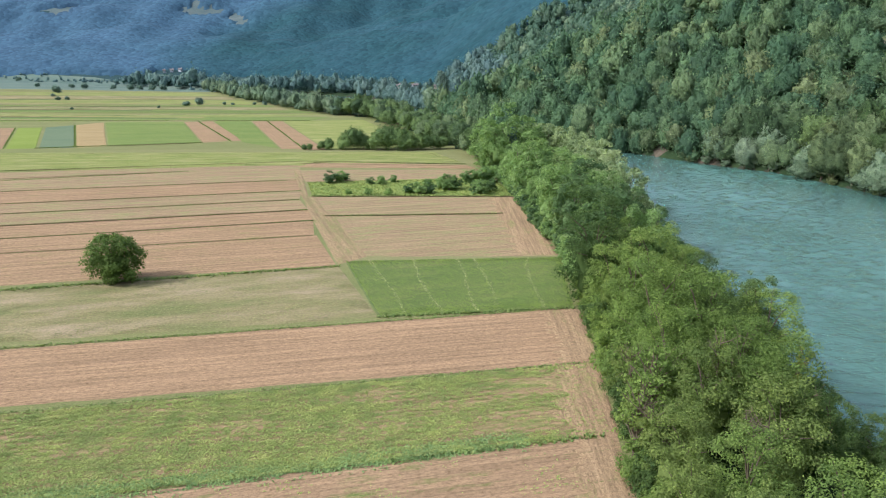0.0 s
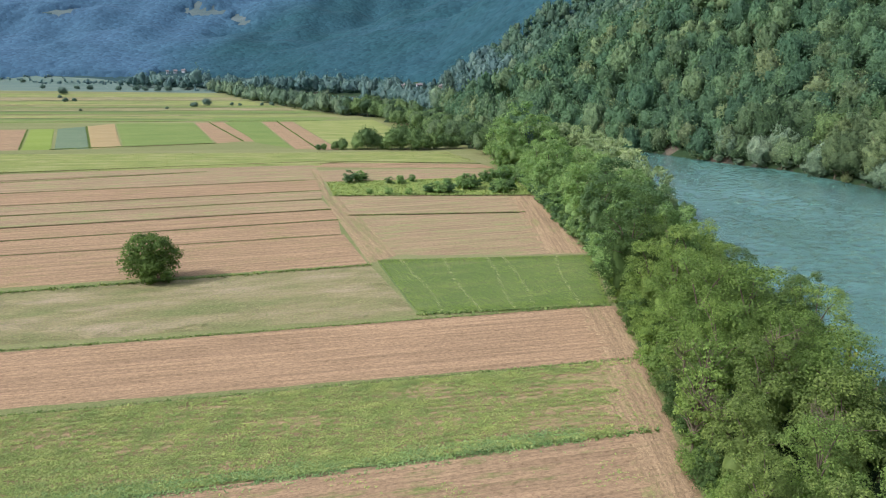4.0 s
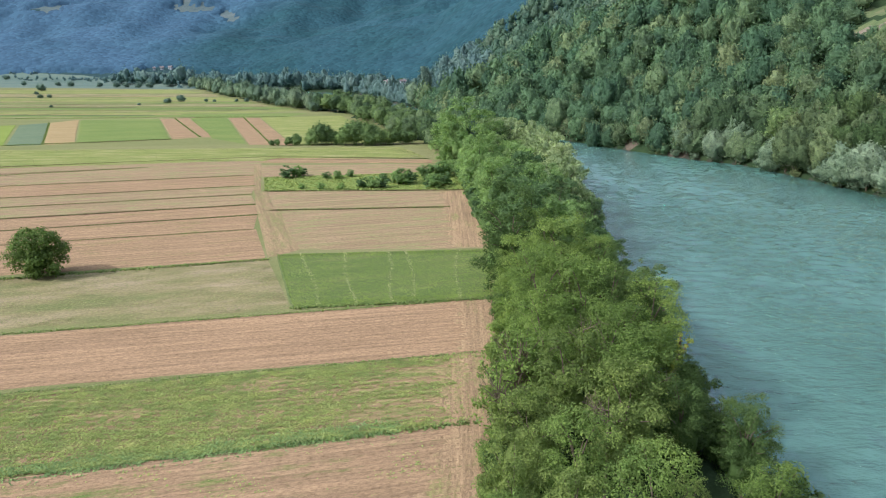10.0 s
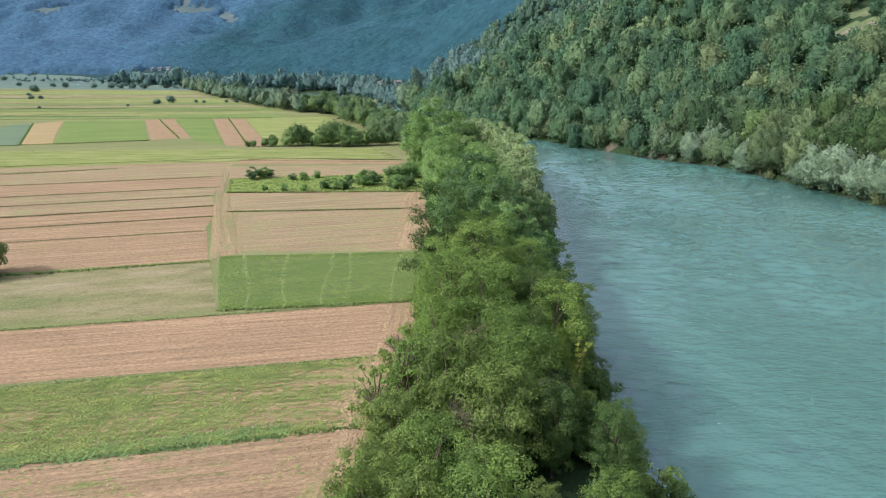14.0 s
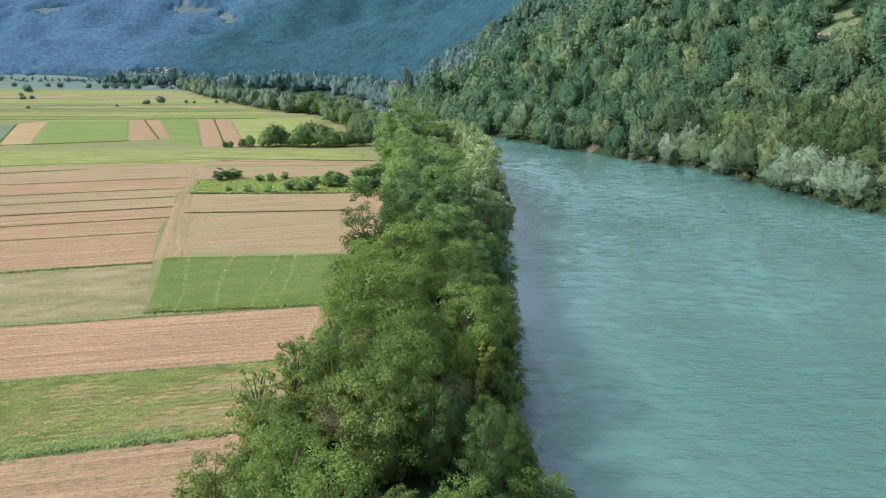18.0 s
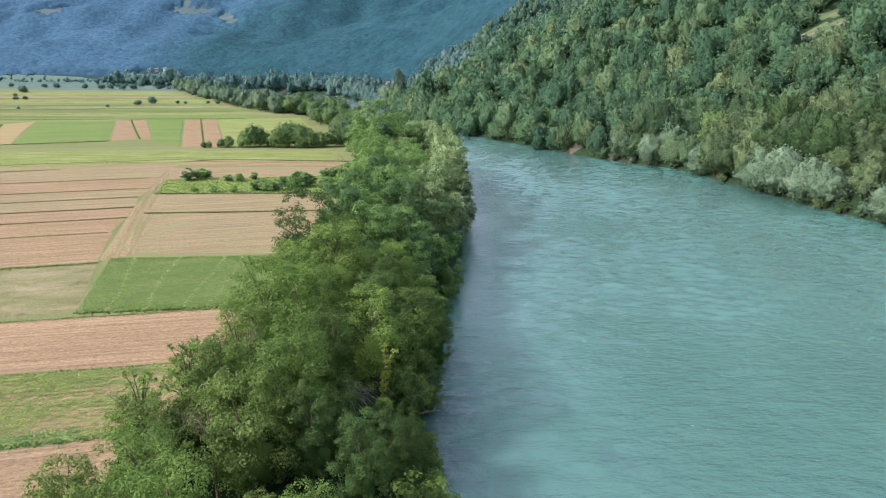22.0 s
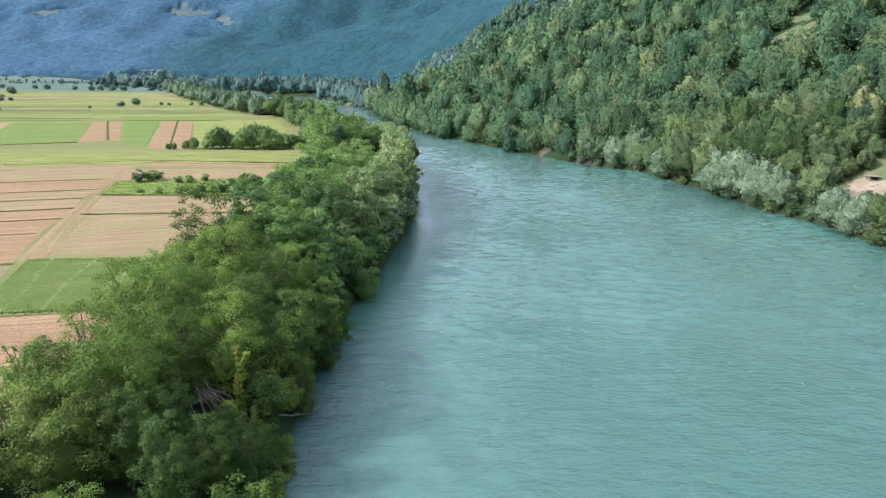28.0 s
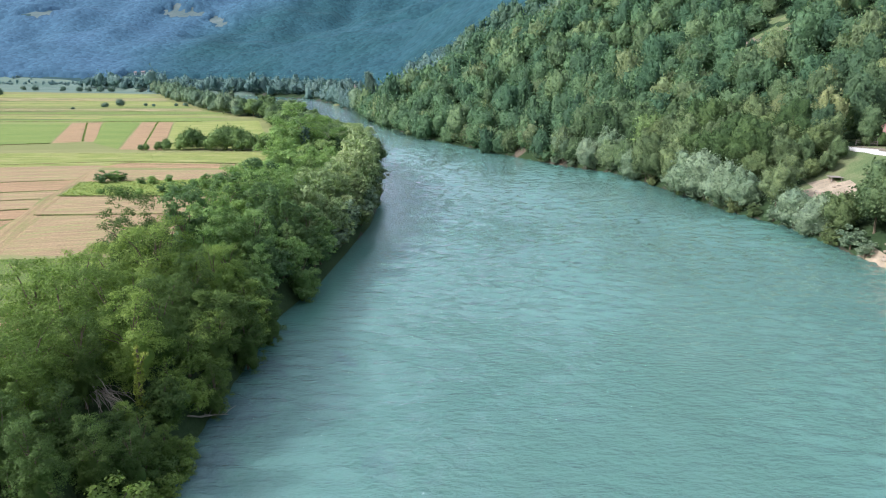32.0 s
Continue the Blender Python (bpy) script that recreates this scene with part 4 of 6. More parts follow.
def make_low_growth():
    rng = np.random.default_rng(11)
    # weeds of the near green field, in streaks along the rows
    xy, u, w = in_quad(rng, ((-52, 30.5), (12.4, 47.2), (13.6, 60.0), (-52, 44.2)), 230000)
    al = xy @ np.array((math.cos(TURN), math.sin(TURN)))
    ac = xy @ np.array((-math.sin(TURN), math.cos(TURN)))
    clump = 0.75 * wave_noise(al / 2.2, ac, 1.0, 21) + 0.6 * wave_noise(al / 3, ac, 2.7, 22) + 0.45 * wave_noise(al / 2, ac, 9, 23) + 0.2 * wave_noise(al, ac, 0.45, 26)
    dens = 0.66 + 0.85 * clump - 0.8 * np.clip((xy[:, 0] - 1) / 9, 0, 1) + 0.4 * np.exp(-((w - 0.03) / 0.05) ** 2) + 0.3 * np.clip((w - 0.85) / 0.1, 0, 1)
    dens = dens + 0.12 * np.sin(ac * 2 * math.pi / 0.78 + 1.2 * wave_noise(al, ac, 12, 24))
    keep = rng.uniform(0, 1, len(xy)) < np.clip(dens, 0.015, 1) * 0.8
    size = 0.085 + 0.04 * np.clip(dens[keep], 0, 1.3)
    tint = np.clip(0.5 + 0.45 * wave_noise(al / 2, ac, 1.6, 27)[keep] + rng.normal(size=int(keep.sum())) * 0.15, 0, 1)
    tufts("weeds", xy[keep], size, L_FRESH, "low bright green weeds growing in streaks over bare soil", rng, 2, 0.65, tint, base=0.08)
    # the greener band along its near edge
    s = rng.uniform(0, 1, 15000)
    band = np.stack([-60 + 66 * s, 28.9 + 17.1 * s], 1) + rng.normal(size=(15000, 2)) * (0.2, 0.55)
    band = band[wave_noise(band[:, 0] / 2, band[:, 1], 1.8, 28) + 0.5 * wave_noise(band[:, 0], band[:, 1], 9, 29) > -0.45]
    tufts("weed_band", band, 0.15, L_BAND, "bright green band of weeds along the edge of a field", rng, 3, 0.9, base=0.05)
    # fodder crop
    xy, u, w = in_quad(rng, ((-7.1, 71.6), (14.6, 75.6), (16.4, 96.6), (-13.8, 92.7)), 36000)
    pale = np.zeros(len(xy))
    for k, c in enumerate((0.12, 0.3, 0.5, 0.6, 0.83)):
        pale = np.maximum(pale, np.exp(-((u - c - 0.012 * np.sin(w * 5 + 2 * k)) / 0.009) ** 2) * (rng.uniform(0, 1, len(xy)) < 0.38))
    tint = np.clip(0.35 + 0.3 * wave_noise(xy[:, 0], xy[:, 1], 9, 31) + rng.normal(size=len(xy)) * 0.06, 0, 0.7)
    tint = np.where(pale > 0.4, 1.0, tint)
    tufts("fodder_crop", xy, 0.13, L_ALFALFA, "dense dark green fodder plants with pale worn lines", rng, 2, 0.6, tint)
    # margins of taller weeds between the plots
    lines = (((-4, 42.8), (12, 46.9), 0.4, 0.36, 10), ((-60, 42.5), (14, 60.4), 0.25, 0.24, 9), ((-60, 56.6), (14.4, 75.2), 0.3, 0.26, 9), ((-80, 68.8), (-14.4, 90.1), 0.5, 0.4, 10),
             ((-100, 81), (-20.8, 106.6), 0.15, 0.2, 5), ((-110, 85.7), (-22.8, 117.2), 0.2, 0.25, 9), ((-110, 95.8), (-25.4, 125.9), 0.2, 0.32, 12), ((-120, 102.6), (-28.8, 135.3), 0.15, 0.25, 8))
    more = (((-120, 112.5), (-30, 145), 0.15, 0.25, 8), ((-130, 123.6), (-33, 158.3), 0.15, 0.22, 7), ((-21.4, 120.9), (10.3, 125.6), 0.25, 0.4, 10), ((-27, 138.8), (13.3, 142.5), 0.3, 0.5, 10),
             ((-145, 148.5), (-38, 187.5), 0.3, 0.4, 9), ((-38, 187.5), (5, 187.5), 0.3, 0.4, 9), ((-120, 139), (-65, 166), 0.2, 0.35, 7), ((-120, 205), (-78, 225.4), 0.4, 0.5, 8), ((-200, 284), (-60, 312), 0.5, 0.6, 5),
             ((-7.3, 71.2), (14.4, 75.2), 0.4, 0.42, 11), ((-70.9, 231.4), (-104, 298), 0.3, 0.4, 6), ((-43, 212.8), (-77.3, 306), 0.3, 0.4, 6), ((-109.9, 208), (-144.2, 275), 0.3, 0.4, 6), ((-128, 202.7), (-159, 261), 0.3, 0.4, 6))
    pts, sz = [], []
    for (x0, y0), (x1, y1), wide, tall, per in (*lines, *more):
        length = math.hypot(x1 - x0, y1 - y0)
        k = int(length * per * 1.5)
        s = rng.uniform(0, 1, k)
        gate = wave_noise(s * length, s * 0, 11, int(abs(x0)) + 3) > -0.62
        s = s[gate]
        p = np.stack([x0 + (x1 - x0) * s, y0 + (y1 - y0) * s], 1) + rng.normal(size=(len(s), 2)) * wide * 0.5
        pts.append(p)
        sz.append(np.full(len(s), tall * 0.62))
    tufts("field_margin", np.concatenate(pts), np.concatenate(sz), L_MARGIN, "ragged weedy margins between the plots", rng, 3, 1.3)
    # stray weeds on the near soil and the meadow
    a, _, _ = in_quad(rng, ((-50, 12), (10, 28), (12, 46.5), (-50, 29.5)), 26000)
    a = a[wave_noise(a[:, 0] / 2.2, a[:, 1], 2.6, 41) + 0.5 * wave_noise(a[:, 0], a[:, 1], 11, 42) + 0.25 * rng.normal(size=len(a)) > 0.64]
    d, _, _ = in_quad(rng, ((-150, 150.5), (4, 191), (-4, 211), (-160, 188)), 16000)
    d = d[wave_noise(d[:, 0] / 4, d[:, 1], 3.5, 43) + 0.4 * rng.normal(size=len(d)) > 0.0]
    b, _, _ = in_quad(rng, ((-70, 56), (-7.5, 71.4), (-14.4, 90), (-80, 68)), 40000)
    b = b[wave_noise(b[:, 0] / 3, b[:, 1], 2.4, 44) + 0.6 * wave_noise(b[:, 0] / 2, b[:, 1], 8, 45) + 0.3 * rng.normal(size=len(b)) > 0.1]
    c, _, _ = in_quad(rng, ((-27, 139.2), (14, 142.8), (11, 166), (-31, 155)), 5200)
    tufts("stray_weeds", a, 0.15, L_FRESH, "scattered weeds on bare soil", rng, 2, 0.7)
    tufts("meadow_grass", b, 0.13, L_STRAW, "short patchy grass of a dry mown meadow", rng, 2, 0.5, base=0.05)
    tufts("strip_grass", d, 0.34, L_STRAW, "tussocky yellow-green grass of a meadow strip", rng, 2, 0.6)
    tufts("rank_weeds", c, 0.32, L_FRESH, "knee-high rank weeds on a fallow plot", rng, 3, 1.2)


make_low_growth()


# ---- trees ----
def prototypes():
    p = {}
    for key, seed, high, wide, clumps, mat, wild, text in (("mid", 100, 10, 7.6, 115, L_MID, 0.75, "leafy mid-green riverside tree"), ("light", 110, 10, 7.4, 120, L_LIGHT, 0.85, "light green feathery riverside tree"), ("dark", 120, 11, 7.0, 105, L_DARK, 0.75, "dark green broad-leaved riverside tree"), ("olive", 130, 8, 6.6, 90, L_DRY, 0.9, "thin olive green tree with bare twigs")):
        p[key] = [make_tree("tree", seed + k, high, wide, clumps, 15000, 0.172, mat, 0.08, wild=wild, limbs=12, label=text, puff=(0.1, 0.26)) for k in range(3)]
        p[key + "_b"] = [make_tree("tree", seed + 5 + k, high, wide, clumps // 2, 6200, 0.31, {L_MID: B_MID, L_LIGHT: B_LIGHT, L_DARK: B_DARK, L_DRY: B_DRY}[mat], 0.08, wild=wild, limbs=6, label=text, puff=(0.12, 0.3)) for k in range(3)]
    p["sparse"] = [make_tree("tree", 135 + k, 8, 5.0, 46, 1500, 0.24, L_LIGHT, 0.3, wild=1.0, limbs=30, label="thin young tree with bare trunk showing through sparse leaves", puff=(0.1, 0.2)) for k in range(2)]
    p["willow"] = [make_tree("willow", 140 + k, 7, 6.5, 70, 5000, 0.34, L_WILLOW, 0.03, hang=0.5, wild=0.5, label="silvery grey-green willow on the bank", category="willow", puff=(0.12, 0.3)) for k in range(2)]
    p["shrub"] = [make_tree("shrub", 150 + k, 3.2, 4.0, 40, 4200, 0.19, (L_MID, L_LIGHT, L_DARK)[k], 0.0, limbs=4, label="dense green shrub at the edge of the trees", category="shrub", puff=(0.12, 0.32)) for k in range(3)]
    p["shrub_b"] = [make_tree("shrub", 153 + k, 3.2, 4.0, 34, 1400, 0.32, (B_MID, B_LIGHT, B_DARK)[k], 0.0, limbs=4, label="dense green shrub at the edge of the trees", category="shrub", puff=(0.12, 0.32)) for k in range(3)]
    p["bank_shrub"] = [make_tree("shrub", 155 + k, 3.2, 4.2, 34, 1300, 0.36, (F_WILLOW, F_DRY)[k], 0.0, limbs=3, label="grey-green shrub hanging over the water", category="shrub", puff=(0.12, 0.32)) for k in range(2)]
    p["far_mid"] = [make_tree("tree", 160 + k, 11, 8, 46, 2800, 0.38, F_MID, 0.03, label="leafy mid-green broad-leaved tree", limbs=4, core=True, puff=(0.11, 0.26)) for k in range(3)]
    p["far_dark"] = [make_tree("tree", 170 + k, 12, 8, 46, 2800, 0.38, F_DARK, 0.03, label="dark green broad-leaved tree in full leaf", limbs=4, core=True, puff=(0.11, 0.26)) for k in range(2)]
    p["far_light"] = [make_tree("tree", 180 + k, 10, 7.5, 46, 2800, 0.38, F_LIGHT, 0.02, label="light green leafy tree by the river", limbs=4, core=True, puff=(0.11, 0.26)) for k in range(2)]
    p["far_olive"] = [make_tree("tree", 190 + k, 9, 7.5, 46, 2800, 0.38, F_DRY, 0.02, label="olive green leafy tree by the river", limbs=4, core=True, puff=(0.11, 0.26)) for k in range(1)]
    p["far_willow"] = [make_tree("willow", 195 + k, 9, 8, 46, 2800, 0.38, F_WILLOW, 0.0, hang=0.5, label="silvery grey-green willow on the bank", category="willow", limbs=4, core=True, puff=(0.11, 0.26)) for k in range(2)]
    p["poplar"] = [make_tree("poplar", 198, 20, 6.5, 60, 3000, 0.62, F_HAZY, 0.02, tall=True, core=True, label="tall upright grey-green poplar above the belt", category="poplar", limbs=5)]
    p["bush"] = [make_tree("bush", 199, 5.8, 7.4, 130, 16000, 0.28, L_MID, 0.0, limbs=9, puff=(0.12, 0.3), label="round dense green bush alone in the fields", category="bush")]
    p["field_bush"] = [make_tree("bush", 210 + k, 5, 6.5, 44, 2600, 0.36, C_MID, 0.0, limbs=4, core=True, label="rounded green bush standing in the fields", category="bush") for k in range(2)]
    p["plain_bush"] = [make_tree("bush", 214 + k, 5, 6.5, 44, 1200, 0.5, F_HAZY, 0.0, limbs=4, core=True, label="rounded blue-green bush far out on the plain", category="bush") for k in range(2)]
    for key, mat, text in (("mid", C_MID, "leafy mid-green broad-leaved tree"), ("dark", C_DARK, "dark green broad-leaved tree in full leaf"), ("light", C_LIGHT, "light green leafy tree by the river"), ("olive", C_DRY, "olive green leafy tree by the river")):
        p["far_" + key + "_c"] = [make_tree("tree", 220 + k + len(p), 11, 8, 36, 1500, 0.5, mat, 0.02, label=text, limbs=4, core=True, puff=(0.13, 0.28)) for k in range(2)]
    return p


TREES = prototypes()


def plant(kind, x, y, scale=1.0, rng=None, group="", high=1.0, label="", dz=0.0):
    # farther off, coarser copies with haze in their leaf colours
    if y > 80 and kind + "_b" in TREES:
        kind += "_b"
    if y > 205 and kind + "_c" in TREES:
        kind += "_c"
    proto = TREES[kind][int(rng.integers(len(TREES[kind])))]
    return put_tree(proto, x, y, gz(x, y) + dz, scale, float(rng.uniform(0, 360)), group, high, label)


def plant_belt():
    """The belt of trees between the fields and the river."""
    rng = np.random.default_rng(5)
    spots = []
    named = (("light", 17.6, 56.5, 1.02), ("light", 18.0, 64, 0.92), ("dark", 16.6, 77.0, 1.16), ("light", 17.4, 70.5, 0.85), ("mid", 21, 62, 0.82), ("dark", 20.0, 84, 1.0), ("mid", 20.5, 92, 1.0), ("dark", 19.0, 103, 0.95),
             ("mid", 17.5, 112, 1.05), ("dark", 22, 110, 1.05), ("olive", 18.0, 44, 1.0), ("olive", 21, 39, 1.0), ("light", 16.8, 34, 0.75), ("olive", 14.8, 38.5, 0.8), ("mid", 22.0, 48.5, 0.85), ("light", 20, 29.5, 0.8), ("mid", 17.2, 50.5, 0.85),
             ("light", 12.8, 28, 0.62), ("olive", 13.2, 32.5, 0.75), ("sparse", 14.6, 46.3, 0.9), ("sparse", 12.9, 42.6, 0.85), ("sparse", 15.6, 47.5, 0.85),
             ("dark", 30.2, 64.0, 0.8), ("dark", 31.5, 69.5, 0.72), ("dark", 31.6, 76.5, 0.7), ("dark", 27.6, 58.5, 0.8), ("light", 28.5, 83, 0.62), ("mid", 32.5, 92, 0.75), ("dark", 28.3, 38, 0.6), ("dark", 29.9, 52.6, 0.42), ("mid", 26.9, 54.6, 0.85), ("mid", 26.5, 31, 0.6), ("olive", 24.5, 26.5, 0.7))
    for kind, x, y, s in named:
        spots.append((x, y))
        plant(kind, x, y, s, rng, "riverside belt")
    tries = 0
    while tries < 4200:
        tries += 1
        y = float(rng.uniform(12, 176))
        a, b = along_y(FIELD_EDGE, y) + 2.6, along_y(SHORE_L, y) + 0.2
        x = float(rng.uniform(a, b))
        gap = 3.7 if y < 120 else 4.4
        if min(math.hypot(x - p, y - q) for p, q in spots) < gap:
            continue
        if x > 23.6 and 41.5 < y < 51.6 or math.hypot(x - 28.3, y - 52) < 2.2:
            continue
        spots.append((x, y))
        side = (x - a) / (b - a)
        # on the river side, darker leaf colours stand in for the belt's own shade
        if y < 72:
            kinds = ("light", "olive", "light", "mid", "olive") if side < 0.5 else ("dark", "dark", "mid", "dark", "olive")
        else:
            kinds = ("mid", "dark", "mid", "light", "light") if side < 0.6 else ("mid", "light", "mid", "dark", "olive")
        if y > 106:
            kinds = ("mid", "light", "mid", "olive", "light")
        kind = kinds[int(rng.integers(5))]
        if side > 0.62 and y > 108 and rng.uniform() < 0.85:
            kind = "willow"
        s = float(rng.uniform(0.62, 1.08)) * float(np.interp(side, (0.4, 0.75), (1, 0.7 if y < 110 else 0.85))) * float(np.interp(y, (20, 52), (0.55, 1))) * (1 + 0.12 * (y > 120))
        if y > 116:
            s *= float(np.interp(side, (0.35, 0.7), (0.95, 0.62)))
        if kind == "willow":
            s *= 1.45
        x -= 1.7 * float(np.clip(side * 2 - 1, 0, 1) * np.clip((y - 62) / 12, 0, 1))
        plant(kind, x, y, s, rng, "riverside belt", float(rng.uniform(0.92, 1.1)))
    # shrubs that close the belt on both sides
    for y in np.arange(14, 178, 1.6):
        x = along_y(FIELD_EDGE, y) + 1.3 + rng.uniform(-0.5, 0.7)
        plant("shrub", float(x), float(y), float(rng.uniform(0.6, 1.05)), rng, "field edge shrubs")
    for y in np.arange(14, 178, 2.4):
        x = along_y(SHORE_L, y) + 0.5 + rng.uniform(-0.9, 0.7) - (1.7 if y > 50 else 0)
        s = float(rng.uniform(0.8, 1.45)) * (0.75 if 50 < y < 62 else 1)
        plant("shrub" if y < 112 else "bank_shrub", float(x), float(y), s * (0.6 if 41 < y < 52 else 1), rng, "river bank shrubs", dz=0.4 if 41 < y < 52 else 1.3)
    for kind, x, y, s in (("dark", 26.2, 44.3, 0.5), ("dark", 29.3, 42.2, 0.5), ("mid", 23.3, 45.5, 0.55), ("dark", 24.8, 40.5, 0.6), ("dark", 30.3, 47.6, 0.42), ("dark", 30.6, 45.0, 0.5), ("light", 30.9, 49.8, 0.34), ("mid", 28.6, 48.6, 0.24)):
        plant(kind, x, y, s, rng, "riverside belt")
    for x, y, s in ((24.5, 43.2, 0.9), (27.3, 43, 0.95), (29.6, 44.5, 0.7), (26, 46, 0.7), (28.4, 47.2, 0.65), (24.4, 47.8, 0.6), (30.2, 48, 0.5), (31.4, 51.6, 0.75), (31.9, 49.6, 0.7), (31.8, 47.0, 0.8)):
        plant("shrub", x, y, s, rng, "river bank shrubs")


plant_belt()


def woods_mesh(rng, spots, clumps, leaves, size, shapes=12, height=8.6, width=6.8, wild=0.62):
    """Many trees joined: (x, y, z, scale, tint) rows."""
    kinds = []
    for _ in range(shapes):
        body = puff_body(rng, height, width, clumps, 11, 16)
        core = len(body[1])
        v = surface_leaves(rng, *body, leaves, size, wild=wild)
        body = join([body, (v, quad_ids(len(v) // 4))])
        kinds.append((*body, np.arange(len(body[1])) < core))
    vs, fs, ts, ms, n = [], [], [], [], 0
    for x, y, z, s, t in spots:
        k, f, m = kinds[int(rng.integers(shapes))]
        ms.append(m)
        g = rng.uniform(0, 6.28)
        cg, sg = math.cos(g), math.sin(g)
        h = s * rng.uniform(0.75, 1.45)
        vs.append(np.stack([x + s * (k[:, 0] * cg - k[:, 1] * sg), y + s * (k[:, 0] * sg + k[:, 1] * cg), z + h * k[:, 2]], 1))
        fs.append(f + n)
        ts.append(np.full(len(k), t))
        n += len(k)
    return np.concatenate(vs), np.concatenate(fs), np.concatenate(ts), np.concatenate(ms)


def plant_far_belt():
    """The tree belt beyond the bend, thinning into the distance."""
    rng = np.random.default_rng(6)
    for kind, x, y, sc in (("light", 13.0, 171, 1.6), ("mid", 18.5, 176, 1.3), ("light", 9.5, 178, 1.2), ("mid", 22.5, 182, 1.0), ("poplar", 15.5, 173, 0.6)):
        plant(kind, x, y, sc, rng, "tall crowns at the bend")
    for x, y, sc in ((31.5, 128, 1.05), (33, 137, 1.2), (33.0, 147, 1.3), (32.5, 157, 1.2), (32, 166, 1.25), (30.5, 175, 1.3), (27.5, 185, 1.3), (24.5, 196, 1.2), (21, 208, 1.0)):
        plant("willow", x - 1.2, y, sc * 1.08, rng, "willows of the near bank", dz=0.8)
    spots = [(13.5, 171)]
    tries = 0
    while tries < 1800:
        tries += 1
        y = float(rng.uniform(176, 350))
        a = along_y(FIELD_EDGE, y) + 3.5
        b = min(along_y(SHORE_L, y) - 2.5, a + (36 if y < 330 else 26))
        x = float(rng.uniform(a, b))
        gap = np.interp(y, (176, 260), (5.5, 4.8))
        if min(math.hypot(x - p, y - q) for p, q in spots) < gap:
            continue
        spots.append((x, y))
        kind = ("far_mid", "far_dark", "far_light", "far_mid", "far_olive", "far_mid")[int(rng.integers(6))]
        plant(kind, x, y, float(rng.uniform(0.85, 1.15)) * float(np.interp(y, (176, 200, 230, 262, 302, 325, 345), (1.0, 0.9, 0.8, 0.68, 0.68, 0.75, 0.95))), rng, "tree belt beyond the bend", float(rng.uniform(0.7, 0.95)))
    rows = []
    for y in np.arange(346, 640, 5.0):
        a = along_y(FIELD_EDGE, y) + 3.0
        for x in np.arange(a, min(along_y(SHORE_L, y) - 2, a + 15), 5.0):
            rows.append((float(x + rng.uniform(-2, 2)), float(y + rng.uniform(-2, 2)), -0.4, float(rng.uniform(0.6, 0.95)), float(rng.uniform(0.25, 0.95))))
    v, f, t, m = woods_mesh(rng, rows, 18, 320, 0.62)
    tagged(new("distant_belt", mesh_from("distant_belt", v, f, L_BELT, tint=t, smooth=m)), "distant belt of rounded green trees along the river", "woodland", kind="stuff")
    # group of field bushes before the bend
    for x, y, s in ((-31, 215, 0.9), (-28.5, 216, 1.15), (-25.5, 216, 0.8), (-21, 215, 1.0), (-18.5, 217, 1.3), (-15, 216, 1.25), (-12, 216.5, 1.0), (-9, 217, 0.85), (-6.5, 218, 0.8), (-4, 219, 0.75), (-1.5, 220, 0.7), (-38, 213.5, 0.45), (-36, 214, 0.6), (-41.3, 212, 0.35), (-43, 212, 0.3)):
        plant("field_bush", x, y, s * 0.85, rng, "field bushes", 1.25)
    for x, y, s in ((-142, 391, 0.8), (-144, 393, 0.6), (-139, 402, 1.1), (-126, 405, 0.5), (-121, 404, 0.45), (-270, 497, 1.5), (-228, 420, 0.7), (-225, 424, 0.6), (-286, 568, 1.2), (-262, 565, 1.1), (-246, 560, 1.2), (-240, 562, 1.0), (-229, 559, 1.3), (-221, 560, 1.2), (-300, 575, 0.9), (-330, 580, 0.9), (-250, 455, 0.6), (-98, 409, 0.6), (-104, 408, 0.6), (-110, 409, 0.5), (-350, 700, 1.1), (-410, 690, 1.1), (-150, 372, 0.4), (-185, 352, 0.35)):
        plant("plain_bush", x, y, s * 0.66, rng, "scattered bushes on the plain")
    # shrubs of the overgrown plot
    for x, y, s in ((-25.7, 154, 1.0), (-24, 156, 0.9), (-23, 158, 0.7), (-17, 154, 0.6), (-14.5, 154, 0.7), (-12, 157, 0.6), (-8, 144, 0.75), (-5.5, 143.5, 0.9), (-3.5, 144, 0.8), (-1, 149, 1.0), (0.5, 148, 1.2), (2, 150, 1.0), (-4, 151, 0.7), (5, 157, 1.1), (7, 144.5, 1.1), (8, 158, 1.3), (6.5, 146, 0.9), (-16, 141.5, 0.5), (-12, 141.5, 0.5), (10, 160, 1.2), (9, 148, 1.0), (-20, 141.6, 0.4)):
        plant("shrub", x, y, s, rng, "shrubs of the fallow plot", 0.85)
    plant("bush", -40.6, 82.0, 0.94, rng)


plant_far_belt()


# ---- wooded hills ----
def clear_ground(x, y):
    """Places on the hill that are grass or bare, with no trees."""
    return any(((x - a) / p) ** 2 + ((y - b) / q) ** 2 < 1 for a, b, p, q in CLEARINGS)


